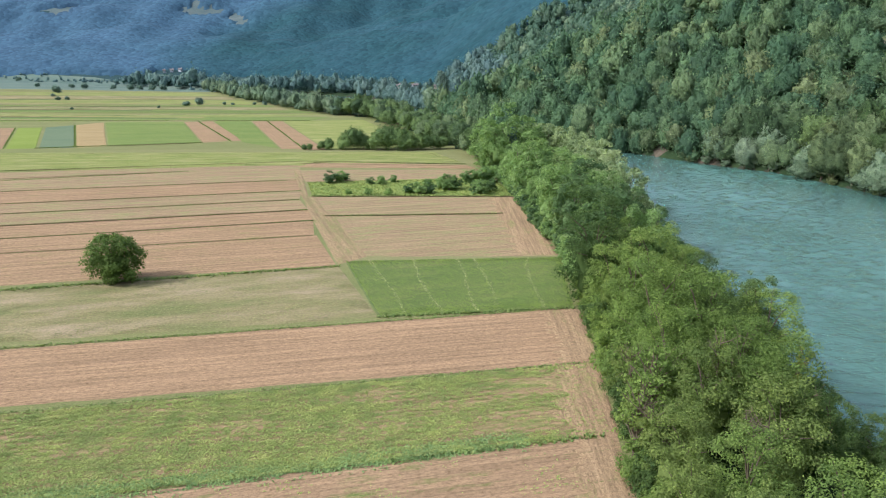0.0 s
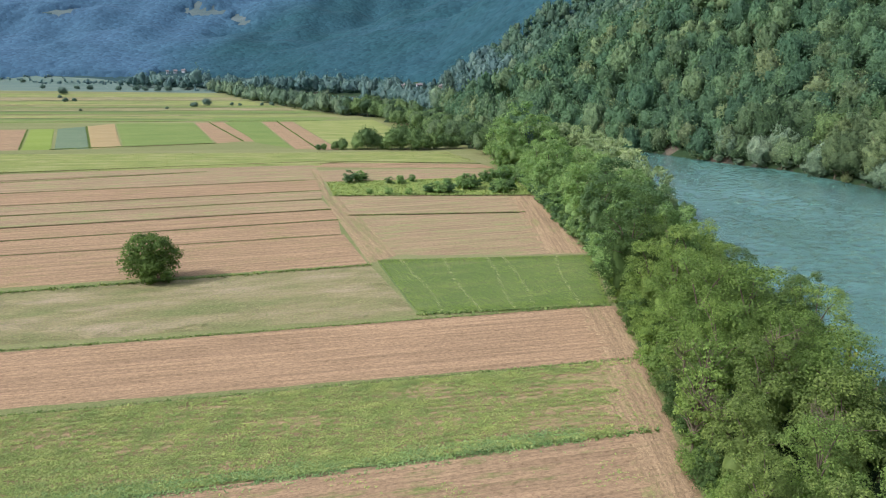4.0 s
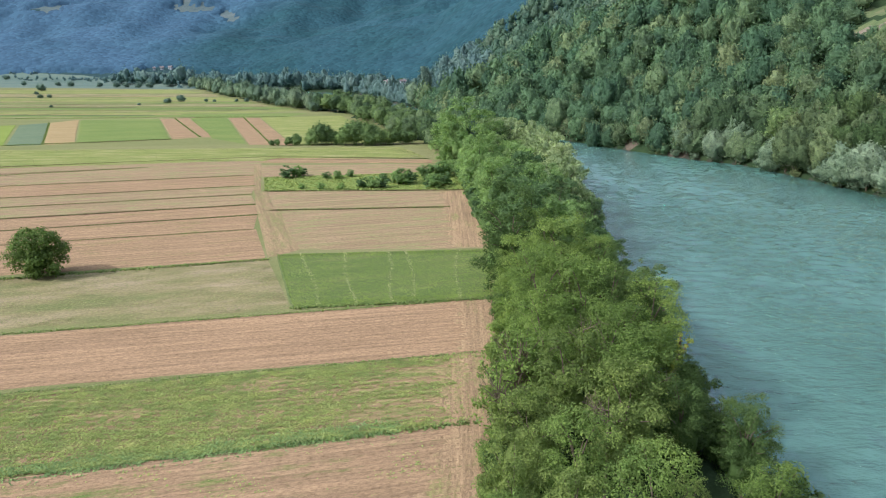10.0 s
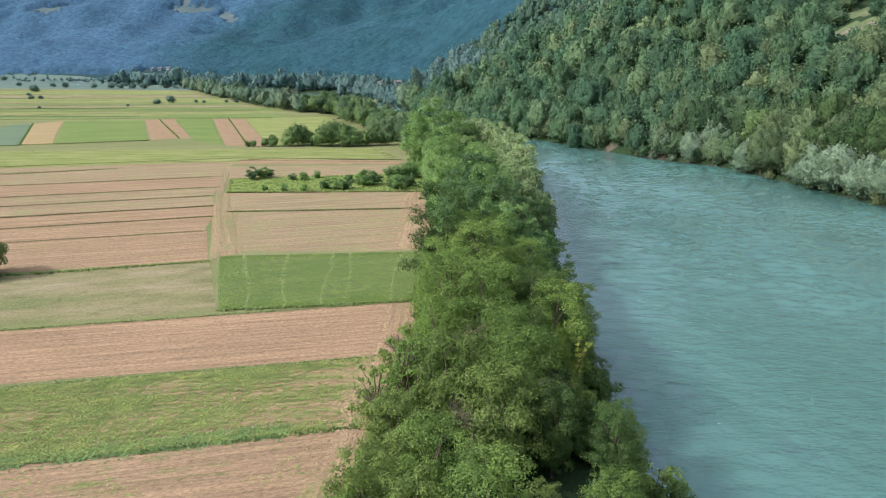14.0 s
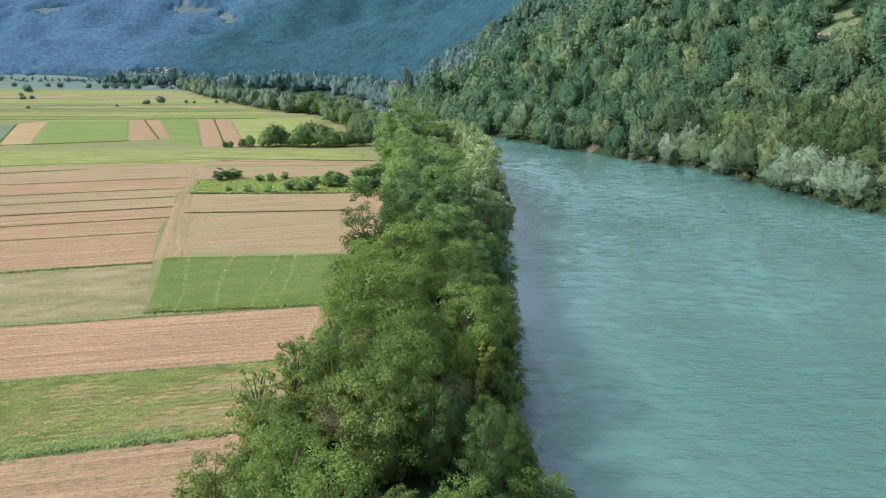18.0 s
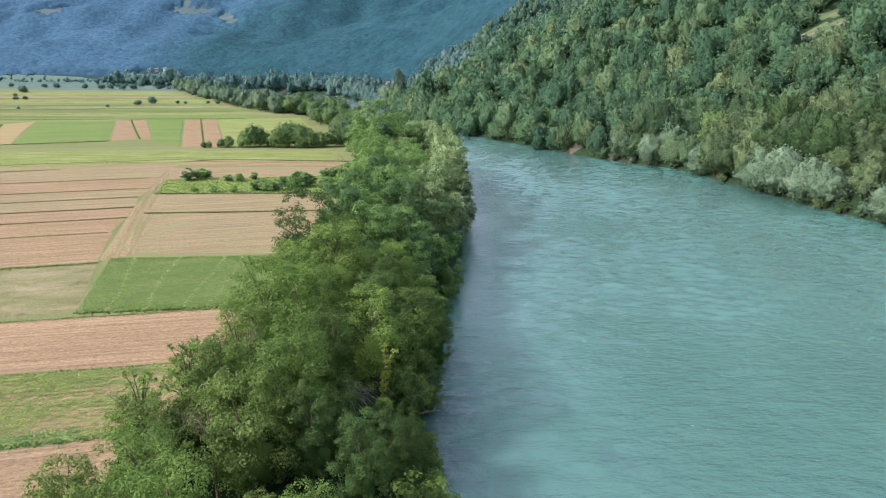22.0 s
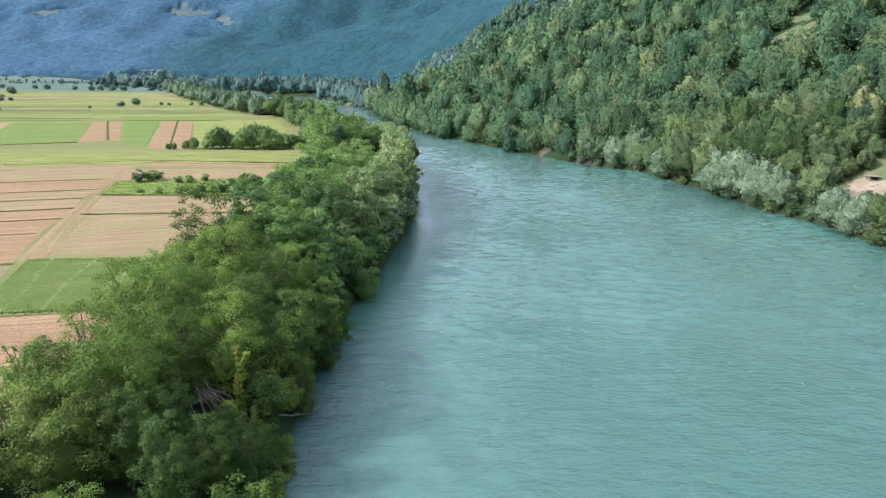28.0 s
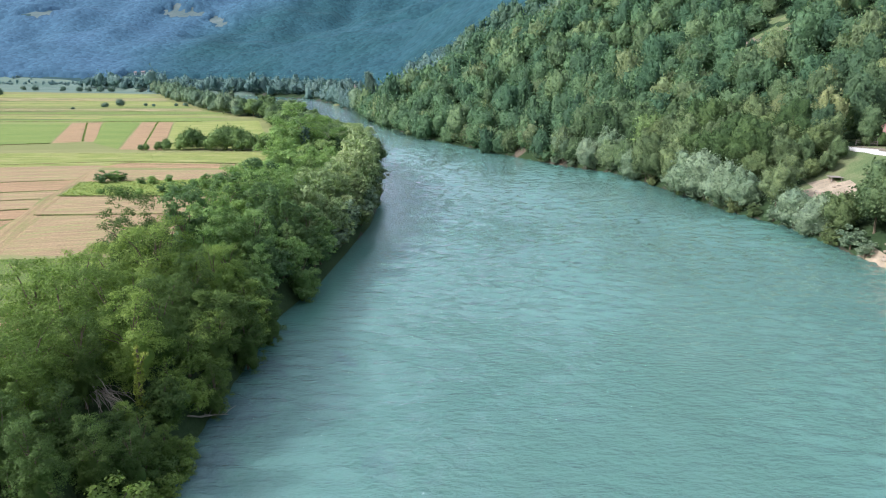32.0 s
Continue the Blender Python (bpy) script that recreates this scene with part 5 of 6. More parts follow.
def plant_hill():
    rng = np.random.default_rng(7)
    # trees along the far bank, each one a thing
    n = 0
    for y in np.arange(108, 232, 4.6):
        for row in range(4):
            if n >= 130:
                break
            yy = float(y + rng.uniform(-1.2, 1.2))
            off = -0.2 + row * 6.4 + rng.uniform(-1.0, 1.2)
            x = float(along_y(SHORE_R, yy) + off * 1.15)
            if clear_ground(x, yy) or yy < (180 if row == 0 else 168):
                continue
            if row == 0:
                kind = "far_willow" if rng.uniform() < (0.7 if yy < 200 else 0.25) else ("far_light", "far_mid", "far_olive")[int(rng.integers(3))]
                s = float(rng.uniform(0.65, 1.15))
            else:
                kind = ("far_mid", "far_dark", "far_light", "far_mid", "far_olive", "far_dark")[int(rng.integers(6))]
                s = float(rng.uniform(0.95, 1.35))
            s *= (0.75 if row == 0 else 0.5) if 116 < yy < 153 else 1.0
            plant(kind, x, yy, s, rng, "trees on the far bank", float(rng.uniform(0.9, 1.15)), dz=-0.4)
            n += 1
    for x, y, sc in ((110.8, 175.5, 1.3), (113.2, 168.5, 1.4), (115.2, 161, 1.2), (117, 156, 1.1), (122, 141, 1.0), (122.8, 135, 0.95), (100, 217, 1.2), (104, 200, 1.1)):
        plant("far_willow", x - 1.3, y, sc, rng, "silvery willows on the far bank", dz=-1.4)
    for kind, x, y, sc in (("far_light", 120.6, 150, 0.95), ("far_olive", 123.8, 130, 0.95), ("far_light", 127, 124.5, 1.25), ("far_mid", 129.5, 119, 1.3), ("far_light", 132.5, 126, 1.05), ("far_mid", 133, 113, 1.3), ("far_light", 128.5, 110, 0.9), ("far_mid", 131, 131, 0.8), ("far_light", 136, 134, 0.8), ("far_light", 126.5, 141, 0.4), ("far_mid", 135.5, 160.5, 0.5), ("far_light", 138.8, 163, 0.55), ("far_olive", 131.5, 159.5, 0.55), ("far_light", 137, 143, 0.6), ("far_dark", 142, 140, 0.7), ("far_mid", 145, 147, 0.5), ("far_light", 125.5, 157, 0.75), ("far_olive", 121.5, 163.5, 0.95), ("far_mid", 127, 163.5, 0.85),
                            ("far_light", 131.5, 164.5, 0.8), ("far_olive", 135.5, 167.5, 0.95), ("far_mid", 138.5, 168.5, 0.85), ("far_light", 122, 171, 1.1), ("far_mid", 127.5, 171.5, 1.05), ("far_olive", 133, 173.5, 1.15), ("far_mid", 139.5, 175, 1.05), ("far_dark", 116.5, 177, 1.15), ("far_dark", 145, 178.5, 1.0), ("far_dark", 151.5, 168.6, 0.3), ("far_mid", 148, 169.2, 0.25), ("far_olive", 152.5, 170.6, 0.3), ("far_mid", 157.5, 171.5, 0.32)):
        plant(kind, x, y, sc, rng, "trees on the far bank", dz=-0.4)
    for y in (*np.arange(119, 160, 4.6), *np.arange(160, 236, 5.2)):
        x, kind = float(along_y(SHORE_R, y) + rng.uniform(-1.6, 0.2)), "bank_shrub"
        plant(kind, x, float(y), float(rng.uniform(0.7, 1.2)), rng, "shrubs along the far bank", dz=max(0.3, -4.4 - gz(x, y)))
    plant("far_willow", -9, 436, 1.7, rng, dz=-0.3)
    plant("poplar", -3, 446, 1.15, rng, dz=-0.3)
    # the wood above them
    spots = []
    cell = 6.6
    for yi in np.arange(100, 720, cell):
        step = cell * (1.0 if yi < 420 else 1.2)
        for xi in np.arange(along_y(SHORE_R, yi) + (25 if yi < 231 else 0.5), max(along_y(SHORE_R, yi) + (190 if yi < 420 else 330), 175 if yi > 420 else 0), step):
            x, y = float(xi + rng.uniform(-3, 3)), float(yi + rng.uniform(-3, 3))
            if x - 53.6 > 0.66 * y + 14 or clear_ground(x, y):
                continue
            if yi > 420 and (rng.uniform() < (0.3 if x < 60 else 0.08) or -58 < x < 2 and 590 < y < 660):
                continue
            z = gz(x, y)
            t = float(np.clip(0.4 + 0.4 * wave_noise(x, y, 34, 3) + rng.normal() * 0.34, 0, 1))
            size = float(rng.choice((0.8, 0.95, 1.05, 1.2, 1.4)) * rng.uniform(0.88, 1.1))
            if yi > 420 and -0.075 < x / y < -0.012:
                size *= 0.62
            if any(3 < b - y < q + 15 and abs(x + 0.44 * (b - y) - a) < p for a, b, p, q in CLEARINGS[3:6]):
                size = float(rng.uniform(0.5, 0.7))
            spots.append((x, y, z - 0.6, size, t))
    for yi in np.arange(226, 560, 3.6):
        x, y = float(along_y(SHORE_R, yi) + rng.uniform(-1.2, 2.0)), float(yi + rng.uniform(-1.5, 1.5))
        spots.append((x, y, gz(x, y) - 0.5, float(rng.uniform(0.6, 1.2)), float(rng.uniform(0.4, 1.0))))
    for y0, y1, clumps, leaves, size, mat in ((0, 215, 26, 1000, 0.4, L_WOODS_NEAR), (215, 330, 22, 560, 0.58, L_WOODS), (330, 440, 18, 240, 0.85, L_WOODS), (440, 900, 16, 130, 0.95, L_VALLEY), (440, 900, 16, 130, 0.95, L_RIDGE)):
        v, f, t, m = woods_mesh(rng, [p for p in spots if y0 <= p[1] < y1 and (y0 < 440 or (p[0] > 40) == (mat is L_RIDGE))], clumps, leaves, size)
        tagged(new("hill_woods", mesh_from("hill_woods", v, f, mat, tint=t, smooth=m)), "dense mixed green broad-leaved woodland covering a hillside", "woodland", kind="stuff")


plant_hill()


def canopy_material():
    """Closed forest seen from afar: mottled crowns and patches, haze put into the colour."""
    n = Nodes("mountain_canopy")
    a = n.tree.nodes.new("ShaderNodeAttribute")
    a.attribute_name = "tint"
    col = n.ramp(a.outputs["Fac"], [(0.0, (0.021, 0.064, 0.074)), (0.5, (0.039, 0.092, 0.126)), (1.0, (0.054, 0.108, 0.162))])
    col = n.mix(1.0, col, n.ramp(n.noise(0.03, 6, None, 0.72), [(0.32, (0.84, 0.855, 0.87)), (0.68, (1.17, 1.16, 1.14))]), "MULTIPLY")
    crowns = n.node("ShaderNodeTexVoronoi", Scale=0.2)
    n.link(n.place(), crowns.inputs["Vector"])
    col = n.mix(1.0, col, n.ramp(crowns.outputs["Color"], [(0.1, (0.78, 0.8, 0.82)), (0.9, (1.22, 1.2, 1.17))]), "MULTIPLY")
    n.bump(n.ramp(crowns.outputs["Distance"], [(0.0, (1, 1, 1)), (0.8, (0, 0, 0))]), 0.22, 3.0)
    return n.done(col, 0.95, 0.1)


def plant_mountains():
    rng = np.random.default_rng(8)
    # the closed canopy over the slopes
    step = 5.0
    xs, ys = np.arange(-1250, 760, step), np.arange(690, 1640, step)
    gx, gy = np.meshgrid(xs, ys)
    gx = gx + rng.uniform(-2, 2, gx.shape)
    gy = gy + rng.uniform(-2, 2, gy.shape)
    base = ground_z(gx, gy)
    top = base + 5.0 + rng.uniform(-0.6, 0.6, gx.shape) + 0.9 * wave_noise(gx, gy, 23, 17)
    clear = np.zeros(gx.shape, bool)
    for cb, ce, wb, we in PASTURES:
        clear |= ((gx / gy - cb) / wb) ** 2 + (((base - 27) / gy - ce) / we) ** 2 < 1 + 1.1 * wave_noise(gx, gy, 38, 91) + 0.8 * wave_noise(gx, gy, 15, 92)
    for hx, hy, *_ in FAR_HOUSES[3:]:
        clear |= (abs(gx - hx) < 12) & (gy - hy > -16) & (gy - hy < 6)
    clear |= base < 3.0
    top = np.where(clear, base - 2.0, base - 1.0 + (top - base + 1.0) * np.clip((gy - 692) / 18, 0, 1))
    # haze in the tint: paler and bluer on the left, darker right ridge
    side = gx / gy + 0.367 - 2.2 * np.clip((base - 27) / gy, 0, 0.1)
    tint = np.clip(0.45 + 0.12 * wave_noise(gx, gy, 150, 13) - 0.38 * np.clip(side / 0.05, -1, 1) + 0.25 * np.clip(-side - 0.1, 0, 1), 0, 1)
    nx, ny = len(xs), len(ys)
    a = (np.arange(ny - 1)[:, None] * nx + np.arange(nx - 1)[None]).ravel()
    f = np.stack([a, a + 1, a + 1 + nx, a + nx], 1)
    v = np.stack([gx, gy, top], -1).reshape(-1, 3)
    f = f[~clear.ravel()[f].all(1)]
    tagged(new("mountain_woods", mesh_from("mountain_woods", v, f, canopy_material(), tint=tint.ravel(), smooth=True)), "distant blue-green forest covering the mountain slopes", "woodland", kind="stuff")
    # woods on the flat before the foot of the mountains
    spots = []
    for _ in range(520):
        x = -760 + 700 * rng.uniform() + rng.normal() * 8
        y = np.interp(x, (-760, -460, -300, -200, -60), (815, 775, 720, 620, 640)) + rng.uniform(0, 55)
        if gz(x, y) < 20:
            spots.append((float(x), float(y), gz(x, y) - 0.5, float(rng.uniform(0.6, 1.0)) * (0.4 if x < -330 else 0.75), float(rng.uniform(0.0, 0.8))))
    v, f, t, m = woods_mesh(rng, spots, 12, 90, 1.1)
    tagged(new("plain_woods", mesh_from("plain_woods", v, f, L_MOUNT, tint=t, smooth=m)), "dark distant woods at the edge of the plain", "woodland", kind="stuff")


plant_mountains()

# ---- bank details ----
def make_snag():
    """A bare fallen branch that reaches from the bank into the water."""
    rng = np.random.default_rng(31)
    root = new("fallen_branch")
    v, f = tube([(30.3, 55.9, -2.7), (31.0, 57.2, -3.5), (31.9, 58.2, -3.8), (32.6, 59.4, -4.4)], (0.09, 0.07, 0.05, 0.015), 6)
    part("stem", mesh_from("stem", v, f, M_DEAD, smooth=True), root)
    for k in range(9):
        a = np.array((30.8 + 0.2 * k, 56.9 + 0.28 * k, -3.35 - 0.11 * k))
        b = a + (rng.uniform(0.2, 1.1), rng.uniform(-0.7, 0.9), rng.uniform(0.0, 0.7))
        v, f = tube([a, (a + b) / 2 + (0, 0, 0.1), b], (0.03, 0.022, 0.008), 5)
        part("twig", mesh_from("twig", v, f, M_DEAD, smooth=True), root)
    tagged(root, "bare fallen branch lying in the water at the bank", "branch")


def make_brush():
    """Grey dead boughs in the shade of the belt."""
    rng = np.random.default_rng(32)
    root = new("dead_brush")
    for k in range(44):
        g, l = rng.uniform(-0.9, 0.9), rng.uniform(1.6, 3.4)
        a = np.array((25.2, 51.6, 1.6)) + rng.normal(size=3) * (0.5, 0.5, 0.4)
        b = a + (l * math.cos(g), -l * abs(math.sin(g)) - 0.5, rng.uniform(-1.6, 0.7))
        v, f = tube([a, (a + b) / 2 + (0, 0, 0.25), b], (0.028, 0.02, 0.006), 5)
        part("bough", mesh_from("bough", v, f, M_DEAD, smooth=True), root)
    tagged(root, "grey dead boughs hanging among the riverside trees", "branches")


def make_ivy_trunk():
    """A stem overgrown with bright climbers."""
    rng = np.random.default_rng(33)
    root = new("ivy_tree")
    c = np.array([(28.25 + 0.12 * math.sin(k) + 0.02 * k, 51.9, -0.5 + 0.48 * k) for k in range(13)] + [(28.7 + 0.2 * k, 51.7, 4.0 + 0.4 * k) for k in range(3)])
    v, f = join([tube(c[:13:3], (0.2, 0.18, 0.15, 0.12, 0.08), 7), tube(c[13:], (0.1, 0.07, 0.03), 5)])
    part("trunk", mesh_from("trunk", v, f, M_BARK, smooth=True), root)
    v = leaf_quads(rng, c, np.linspace(0.46, 0.27, len(c)) * rng.uniform(0.7, 1.25, len(c)), 2400, 0.16, wild=0.7)
    part("climber", mesh_from("climber", v, quad_ids(len(v) // 4), L_IVY), root, "bright yellow-green climber leaves")
    tagged(root, "tree stem overgrown with bright yellow-green climbers", "tree")


def make_bare_tree(x, y, height, seed):
    """A half-dead tree whose grey twigs stand out of the green."""
    rng = np.random.default_rng(seed)
    root = new("bare_tree")
    lean = rng.normal(size=2) * 0.4
    v, f = tube([(0, 0, -0.4), (lean[0] * 0.5, lean[1] * 0.5, height * 0.45), (lean[0], lean[1], height * 0.9)], (0.13, 0.09, 0.02), 7)
    part("trunk", mesh_from("trunk", v, f, M_BARK, smooth=True), root)
    for k in range(11):
        z = height * rng.uniform(0.45, 0.85)
        a = np.array((lean[0] * z / height, lean[1] * z / height, z))
        g, l = rng.uniform(0, 6.28), rng.uniform(0.9, 2.0)
        b = a + (l * math.cos(g), l * math.sin(g), rng.uniform(0.5, 1.4))
        mid = (a + b) / 2 + (0, 0, -0.1)
        limb = [tube([a, mid, b], (0.05, 0.035, 0.012), 5)]
        for _ in range(7):
            p = mid + (b - mid) * rng.uniform(0, 1)
            q = p + unit(rng.normal(size=3) + (0, 0, 0.8)) * rng.uniform(0.35, 0.9)
            limb.append(tube([p, (p + q) / 2 + rng.normal(size=3) * 0.05, q], (0.018, 0.013, 0.005), 4))
        v, f = join(limb)
        part("limb", mesh_from("limb", v, f, M_BARK, smooth=True), root, "bare grey twigs")
    c = np.array([(rng.normal() * 0.9, rng.normal() * 0.9, height * rng.uniform(0.5, 0.85)) for _ in range(16)])
    v = leaf_quads(rng, c, rng.uniform(0.3, 0.55, 16), 1500, 0.15, wild=0.8)
    part("foliage", mesh_from("foliage", v, quad_ids(len(v) // 4), L_DRY), root, "thin olive leaves")
    root.matrix_world = pose(x, y, gz(x, y), 0, 0, seed * 40)
    tagged(root, "half-bare tree with grey twigs and thin olive leaves", "tree", "riverside belt")


for n, (x, y, height) in enumerate(((19.6, 37.5, 7.8), (19.4, 45.5, 9.6), (13.4, 40.5, 6.6), (22.6, 41.5, 7.6), (14.4, 49.0, 7.2))):
    make_bare_tree(x, y, height, 50 + n)
make_snag()
make_brush()
make_ivy_trunk()


# ---- far bank: house, wall, bare slope, boat ----
def box(bm, x0, x1, y0, y1, z0, z1):
    m = Matrix.Translation(((x0 + x1) / 2, (y0 + y1) / 2, (z0 + z1) / 2)) @ Matrix.Diagonal((x1 - x0, y1 - y0, z1 - z0, 1))
    bmesh.ops.create_cube(bm, size=1, matrix=m)


def solid(name, boxes, mat, bevel=0.0):
    bm = bmesh.new()
    for b in boxes:
        box(bm, *b)
    if bevel:
        bmesh.ops.bevel(bm, geom=bm.edges[:], offset=bevel, segments=1, affect="EDGES")
    me = bpy.data.meshes.new(name)
    bm.to_mesh(me)
    bm.free()
    me.materials.append(mat)
    return me


def gable_roof(w, d, z, rise, over, mat, thick=0.18):
    """Two tilted roof slabs over a w by d body, ridge along x."""
    v, f = [], []
    for sgn in (-1, 1):
        y0, z0 = sgn * (d / 2 + over), z - over * rise / (d / 2)
        n = len(v)
        for x in (-w / 2 - over, w / 2 + over):
            v += [(x, y0, z0), (x, 0, z + rise), (x, 0, z + rise + thick), (x, y0, z0 + thick)]
        f += [(n, n + 1, n + 5, n + 4), (n + 3, n + 7, n + 6, n + 2), (n, n + 4, n + 7, n + 3), (n, n + 3, n + 2, n + 1), (n + 4, n + 5, n + 6, n + 7)]
    return mesh_from("roof", v, f, mat)


def make_house(x, y, z, turn, w, d, h, wall_mat, roof_mat, label, windows=2):
    root = new("house")
    part("wall", solid("wall", [(-w / 2, w / 2, -d / 2, d / 2, -1.5, h)], wall_mat), root)
    bm = bmesh.new()
    for sx in (-1, 1):
        a = [bm.verts.new((sx * w / 2, yy, zz)) for yy, zz in ((-d / 2, h), (d / 2, h), (0, h + d * 0.32))]
        b = [bm.verts.new((sx * (w / 2 - 0.25), yy, zz)) for yy, zz in ((-d / 2, h), (d / 2, h), (0, h + d * 0.32))]
        bm.faces.new(a)
        bm.faces.new(b[::-1])
        for k in range(3):
            bm.faces.new((a[k], b[k], b[(k + 1) % 3], a[(k + 1) % 3]))
    me = bpy.data.meshes.new("gable")
    bm.to_mesh(me)
    bm.free()
    me.materials.append(wall_mat)
    part("gable", me, root)
    part("roof", gable_roof(w, d, h, d * 0.32, 0.5, roof_mat), root, "reddish brown tiled roof")
    for k in range(windows):
        wx = -w / 2 + w * (k + 0.5) / windows
        win = part("window", solid("window", [(wx - 0.55, wx + 0.55, -d / 2 - 0.06, -d / 2 + 0.1, h * 0.35, h * 0.78)], M_FRAME), root)
        part("pane", solid("pane", [(wx - 0.45, wx + 0.45, -d / 2 - 0.08, -d / 2 - 0.05, h * 0.38, h * 0.75)], M_PANE), win)
    part("chimney", solid("chimney", [(w * 0.2, w * 0.2 + 0.6, 0.3, 0.9, h, h + d * 0.32 + 0.9)], wall_mat), root)
    root.matrix_world = pose(x, y, z, 0, 0, turn)
    return tagged(root, label, "house")


def plain_material(name, a, b, scale, rough=0.85):
    n = Nodes(name)
    col = n.ramp(n.noise(scale, 5, None, 0.65), [(0.3, a), (0.7, b)])
    n.bump(n.noise(scale * 4, 4), 0.4, 0.03)
    return n.done(col, rough, 0.3)


M_PLASTER = plain_material("plaster", (0.5, 0.42, 0.34), (0.62, 0.54, 0.45), 1.2)
M_OCHRE = plain_material("weathered_plaster", (0.3, 0.23, 0.17), (0.4, 0.31, 0.23), 1.2)
M_WHITE = plain_material("white_render", (0.5, 0.49, 0.46), (0.64, 0.63, 0.6), 0.8)
# also the far white walls, greyed and blued in the colour for haze
M_GREY = plain_material("grey_render", (0.3, 0.33, 0.36), (0.4, 0.43, 0.46), 0.8)
M_ROOF = plain_material("clay_roof", (0.27, 0.16, 0.125), (0.37, 0.23, 0.18), 1.5)
# far roofs: clay red dulled in the colour to stand for haze
M_FAR_ROOF = plain_material("weathered_roof", (0.17, 0.145, 0.14), (0.24, 0.2, 0.185), 1.5)
M_FRAME = plain_material("window_frame", (0.5, 0.48, 0.45), (0.6, 0.58, 0.55), 2.0, 0.5)
M_PANE = plain_material("window_pane", (0.02, 0.025, 0.03), (0.035, 0.04, 0.045), 0.5, 0.08)
M_STONE = plain_material("bank_stone", (0.22, 0.18, 0.13), (0.36, 0.3, 0.22), 0.9)
M_PLANK = plain_material("grey_plank", (0.2, 0.17, 0.14), (0.33, 0.29, 0.25), 2.5)


def make_retaining_wall():
    root = new("terrace_wall")
    pts = [(141.0, 167.8), (143.2, 165.0), (146.6, 161.0), (151.0, 156.4), (157.0, 150.6)]
    for a, b in zip(pts, pts[1:]):
        l = math.hypot(b[0] - a[0], b[1] - a[1])
        ob = part("wall_panel", solid("wall_panel", [(0, l, -0.15, 0.15, -1.2, 0.45)], M_WHITE, 0.03), root)
        ob.matrix_world = pose(a[0], a[1], max(gz(*a), gz(*b)) + 0.2, 0, 0, math.degrees(math.atan2(b[1] - a[1], b[0] - a[0])))
        cap = part("coping", solid("coping", [(0, l, -0.22, 0.22, 0.45, 0.53)], M_WHITE, 0.02), root)
        cap.matrix_world = ob.matrix_world
    tagged(root, "low white parapet beside a lane on the grassy slope", "wall")


def make_rail_fence():
    """A rail fence along the lane above the bare slope."""
    root = new("rail_fence")
    a, b = Vector((146.5, 170.4, 0)), Vector((156.5, 166.2, 0))
    for k in range(6):
        p = a.lerp(b, k / 5)
        z = gz(p.x, p.y)
        part("post", solid("post", [(p.x - 0.08, p.x + 0.08, p.y - 0.08, p.y + 0.08, z - 0.3, z + 1.15)], M_PLANK), root)
        if k < 5:
            q = a.lerp(b, (k + 1) / 5)
            for h in (0.55, 1.05):
                v, f = tube([(p.x, p.y - 0.1, z + h), (q.x, q.y - 0.1, gz(q.x, q.y) + h)], (0.07, 0.07), 6)
                part("rail", mesh_from("rail", v, f, M_PLANK, smooth=True), root)
    tagged(root, "weathered wooden rail fence above the lane", "fence")


def make_landing():
    """A small dark plank landing at the top of the bare slope."""
    root = new("plank_landing")
    z = gz(136, 156) + 0.35
    for k in range(5):
        ob = part("plank", solid("plank", [(0, 2.6, 0, 0.42, 0, 0.08)], M_PLANK), root)
        ob.matrix_world = pose(133.6, 154.4 + 0.46 * k, z + 0.01 * (k % 2), 0, 0, -8)
    for px, py in ((134.0, 154.7), (135.9, 154.4), (134.2, 156.3), (136.1, 156.0)):
        part("post", solid("post", [(px - 0.08, px + 0.08, py - 0.08, py + 0.08, z - 2.2, z)], M_PLANK), root)
    tagged(root, "small weathered plank landing above the bare slope", "landing")


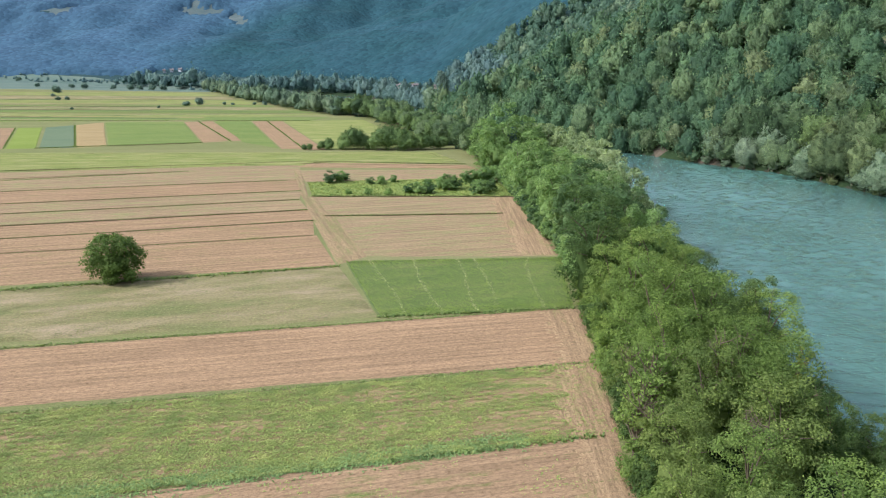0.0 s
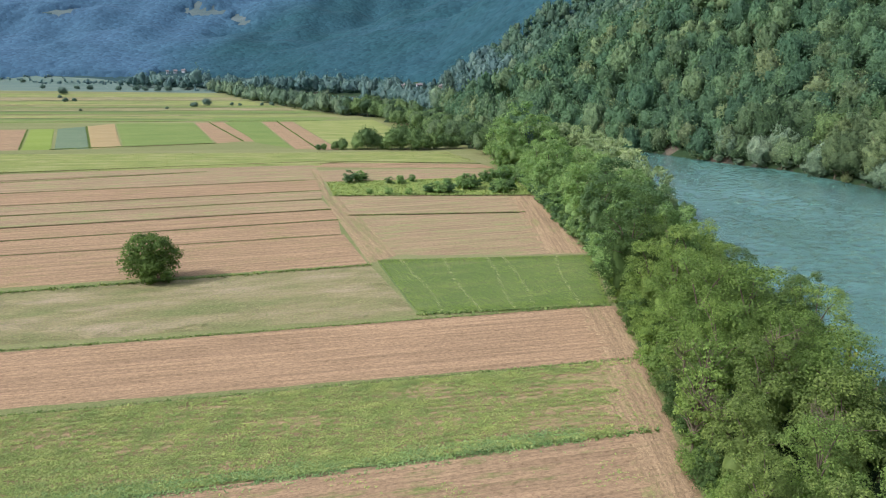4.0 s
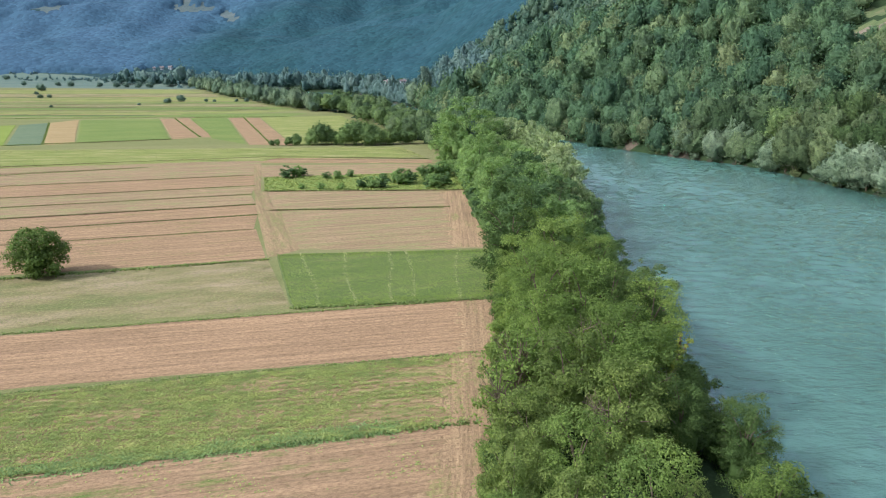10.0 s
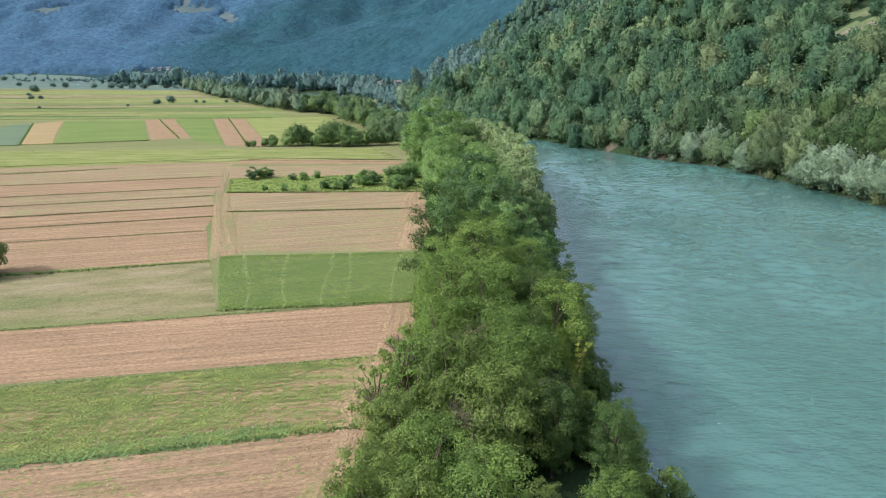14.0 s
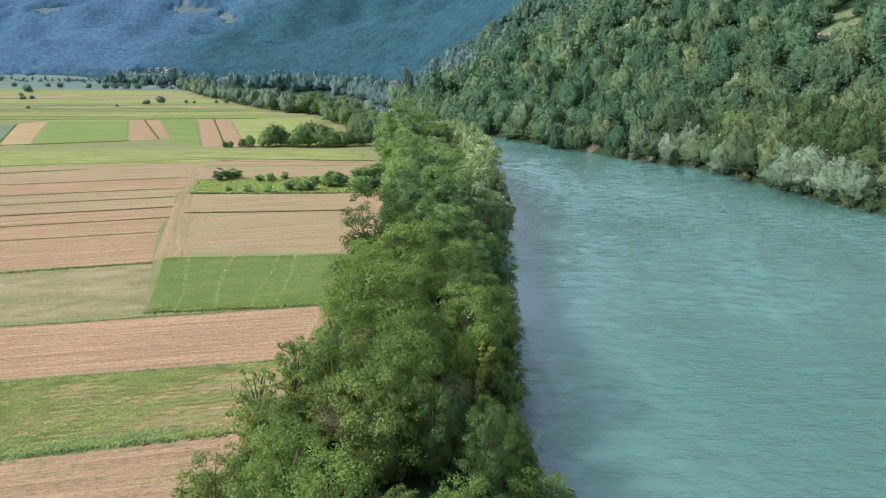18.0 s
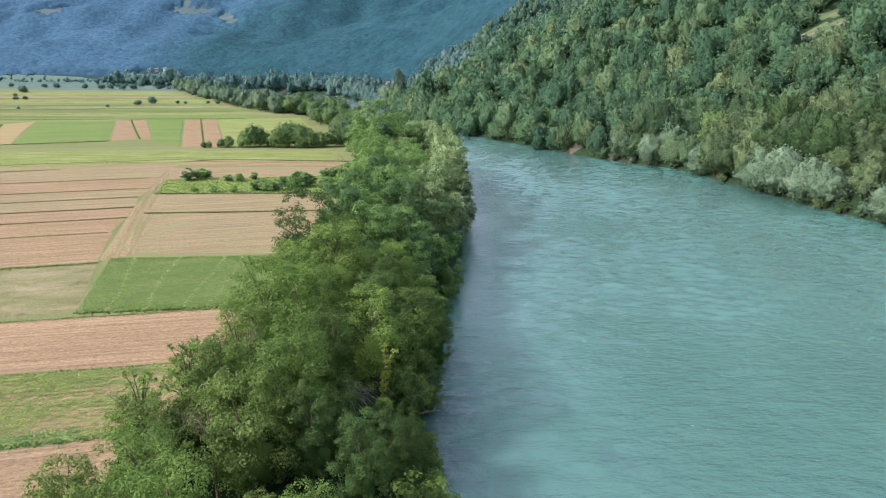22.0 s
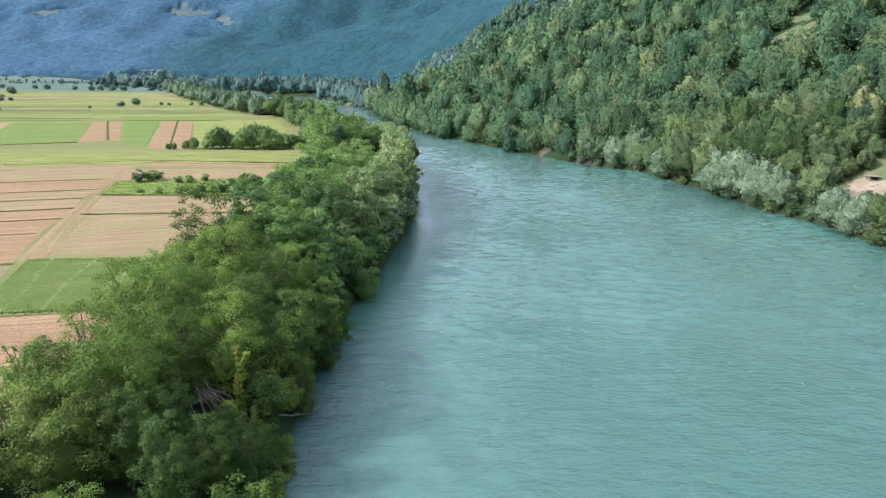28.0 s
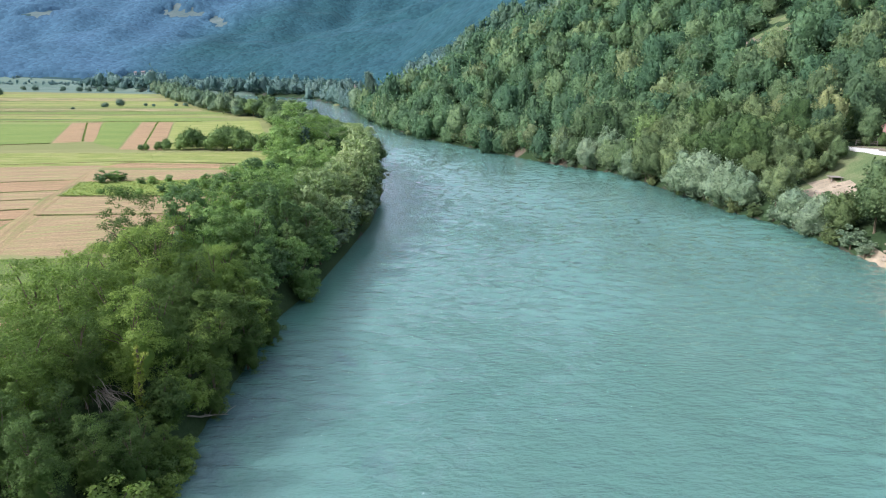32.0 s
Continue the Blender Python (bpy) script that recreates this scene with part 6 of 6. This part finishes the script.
def make_rocks():
    rng = np.random.default_rng(41)
    for k in range(34):
        x, y = (float(rng.uniform(124, 127)), float(rng.uniform(105, 119.5))) if k < 22 else (float(rng.uniform(129, 135)), float(rng.uniform(146.5, 153.5)))
        bm = bmesh.new()
        bmesh.ops.create_icosphere(bm, subdivisions=1, radius=float(rng.uniform(0.25, 0.7)))
        for v in bm.verts:
            v.co *= float(rng.uniform(0.75, 1.2))
            v.co.z *= 0.6
        me = bpy.data.meshes.new("rock")
        bm.to_mesh(me)
        bm.free()
        me.materials.append(M_STONE)
        ob = new("rock", me)
        ob.matrix_world = pose(x, y, max(gz(x, y), WATER_Z - 0.1), 0, 0, float(rng.uniform(0, 360)))
        tagged(ob, "pale broken rock on the far bank", "rock", "rocks on the far bank")


def make_boat():
    bm = bmesh.new()
    rings = []
    for t, half, low in ((-2.2, 0.35, 0.12), (-1.2, 0.62, 0.0), (0.2, 0.68, 0.0), (1.4, 0.5, 0.05), (2.3, 0.06, 0.28)):
        rings.append([bm.verts.new((t, yy, zz)) for yy, zz in ((-half, 0.5), (-half * 0.8, low + 0.1), (0, low), (half * 0.8, low + 0.1), (half, 0.5), (half * 0.85, 0.5), (half * 0.6, low + 0.16), (0, low + 0.08), (-half * 0.6, low + 0.16), (-half * 0.85, 0.5))])
    for a, b in zip(rings, rings[1:]):
        for k in range(10):
            bm.faces.new((a[k], b[k], b[(k + 1) % 10], a[(k + 1) % 10]))
    bm.faces.new(rings[0][::-1])
    bm.faces.new(rings[-1])
    me = bpy.data.meshes.new("hull")
    bm.to_mesh(me)
    bm.free()
    me.materials.append(M_GREY)
    root = new("rowing_boat")
    part("hull", me, root)
    for t in (-1.0, 0.6):
        part("thwart", solid("thwart", [(t - 0.14, t + 0.14, -0.52, 0.52, 0.3, 0.35)], M_PLANK), root)
    root.matrix_world = pose(9.5, 350.5, WATER_Z - 0.08, 0, 0, 128) @ Matrix.Diagonal((0.7, 0.7, 0.7, 1))
    tagged(root, "small white rowing boat moored at the wooded bank", "boat")


make_house(161.5, 179.0, gz(159.6, 176.5) - 0.9, -12, 10, 6.0, 2.6, M_OCHRE, M_ROOF, "small plastered house with a reddish tiled roof on the hillside", 3)
make_retaining_wall()
make_rail_fence()
make_landing()
make_rocks()
make_boat()
for x, y, turn, w, mat, text in FAR_HOUSES:
    make_house(x, y, gz(x, y) + 0.8, turn, w * 0.42, 3.0, 1.9, {"white": M_GREY, "plaster": M_PLASTER, "brick": M_GREY}[mat], M_FAR_ROOF, text, 2)

for protos in TREES.values():
    for proto in protos:
        drop_proto(proto)
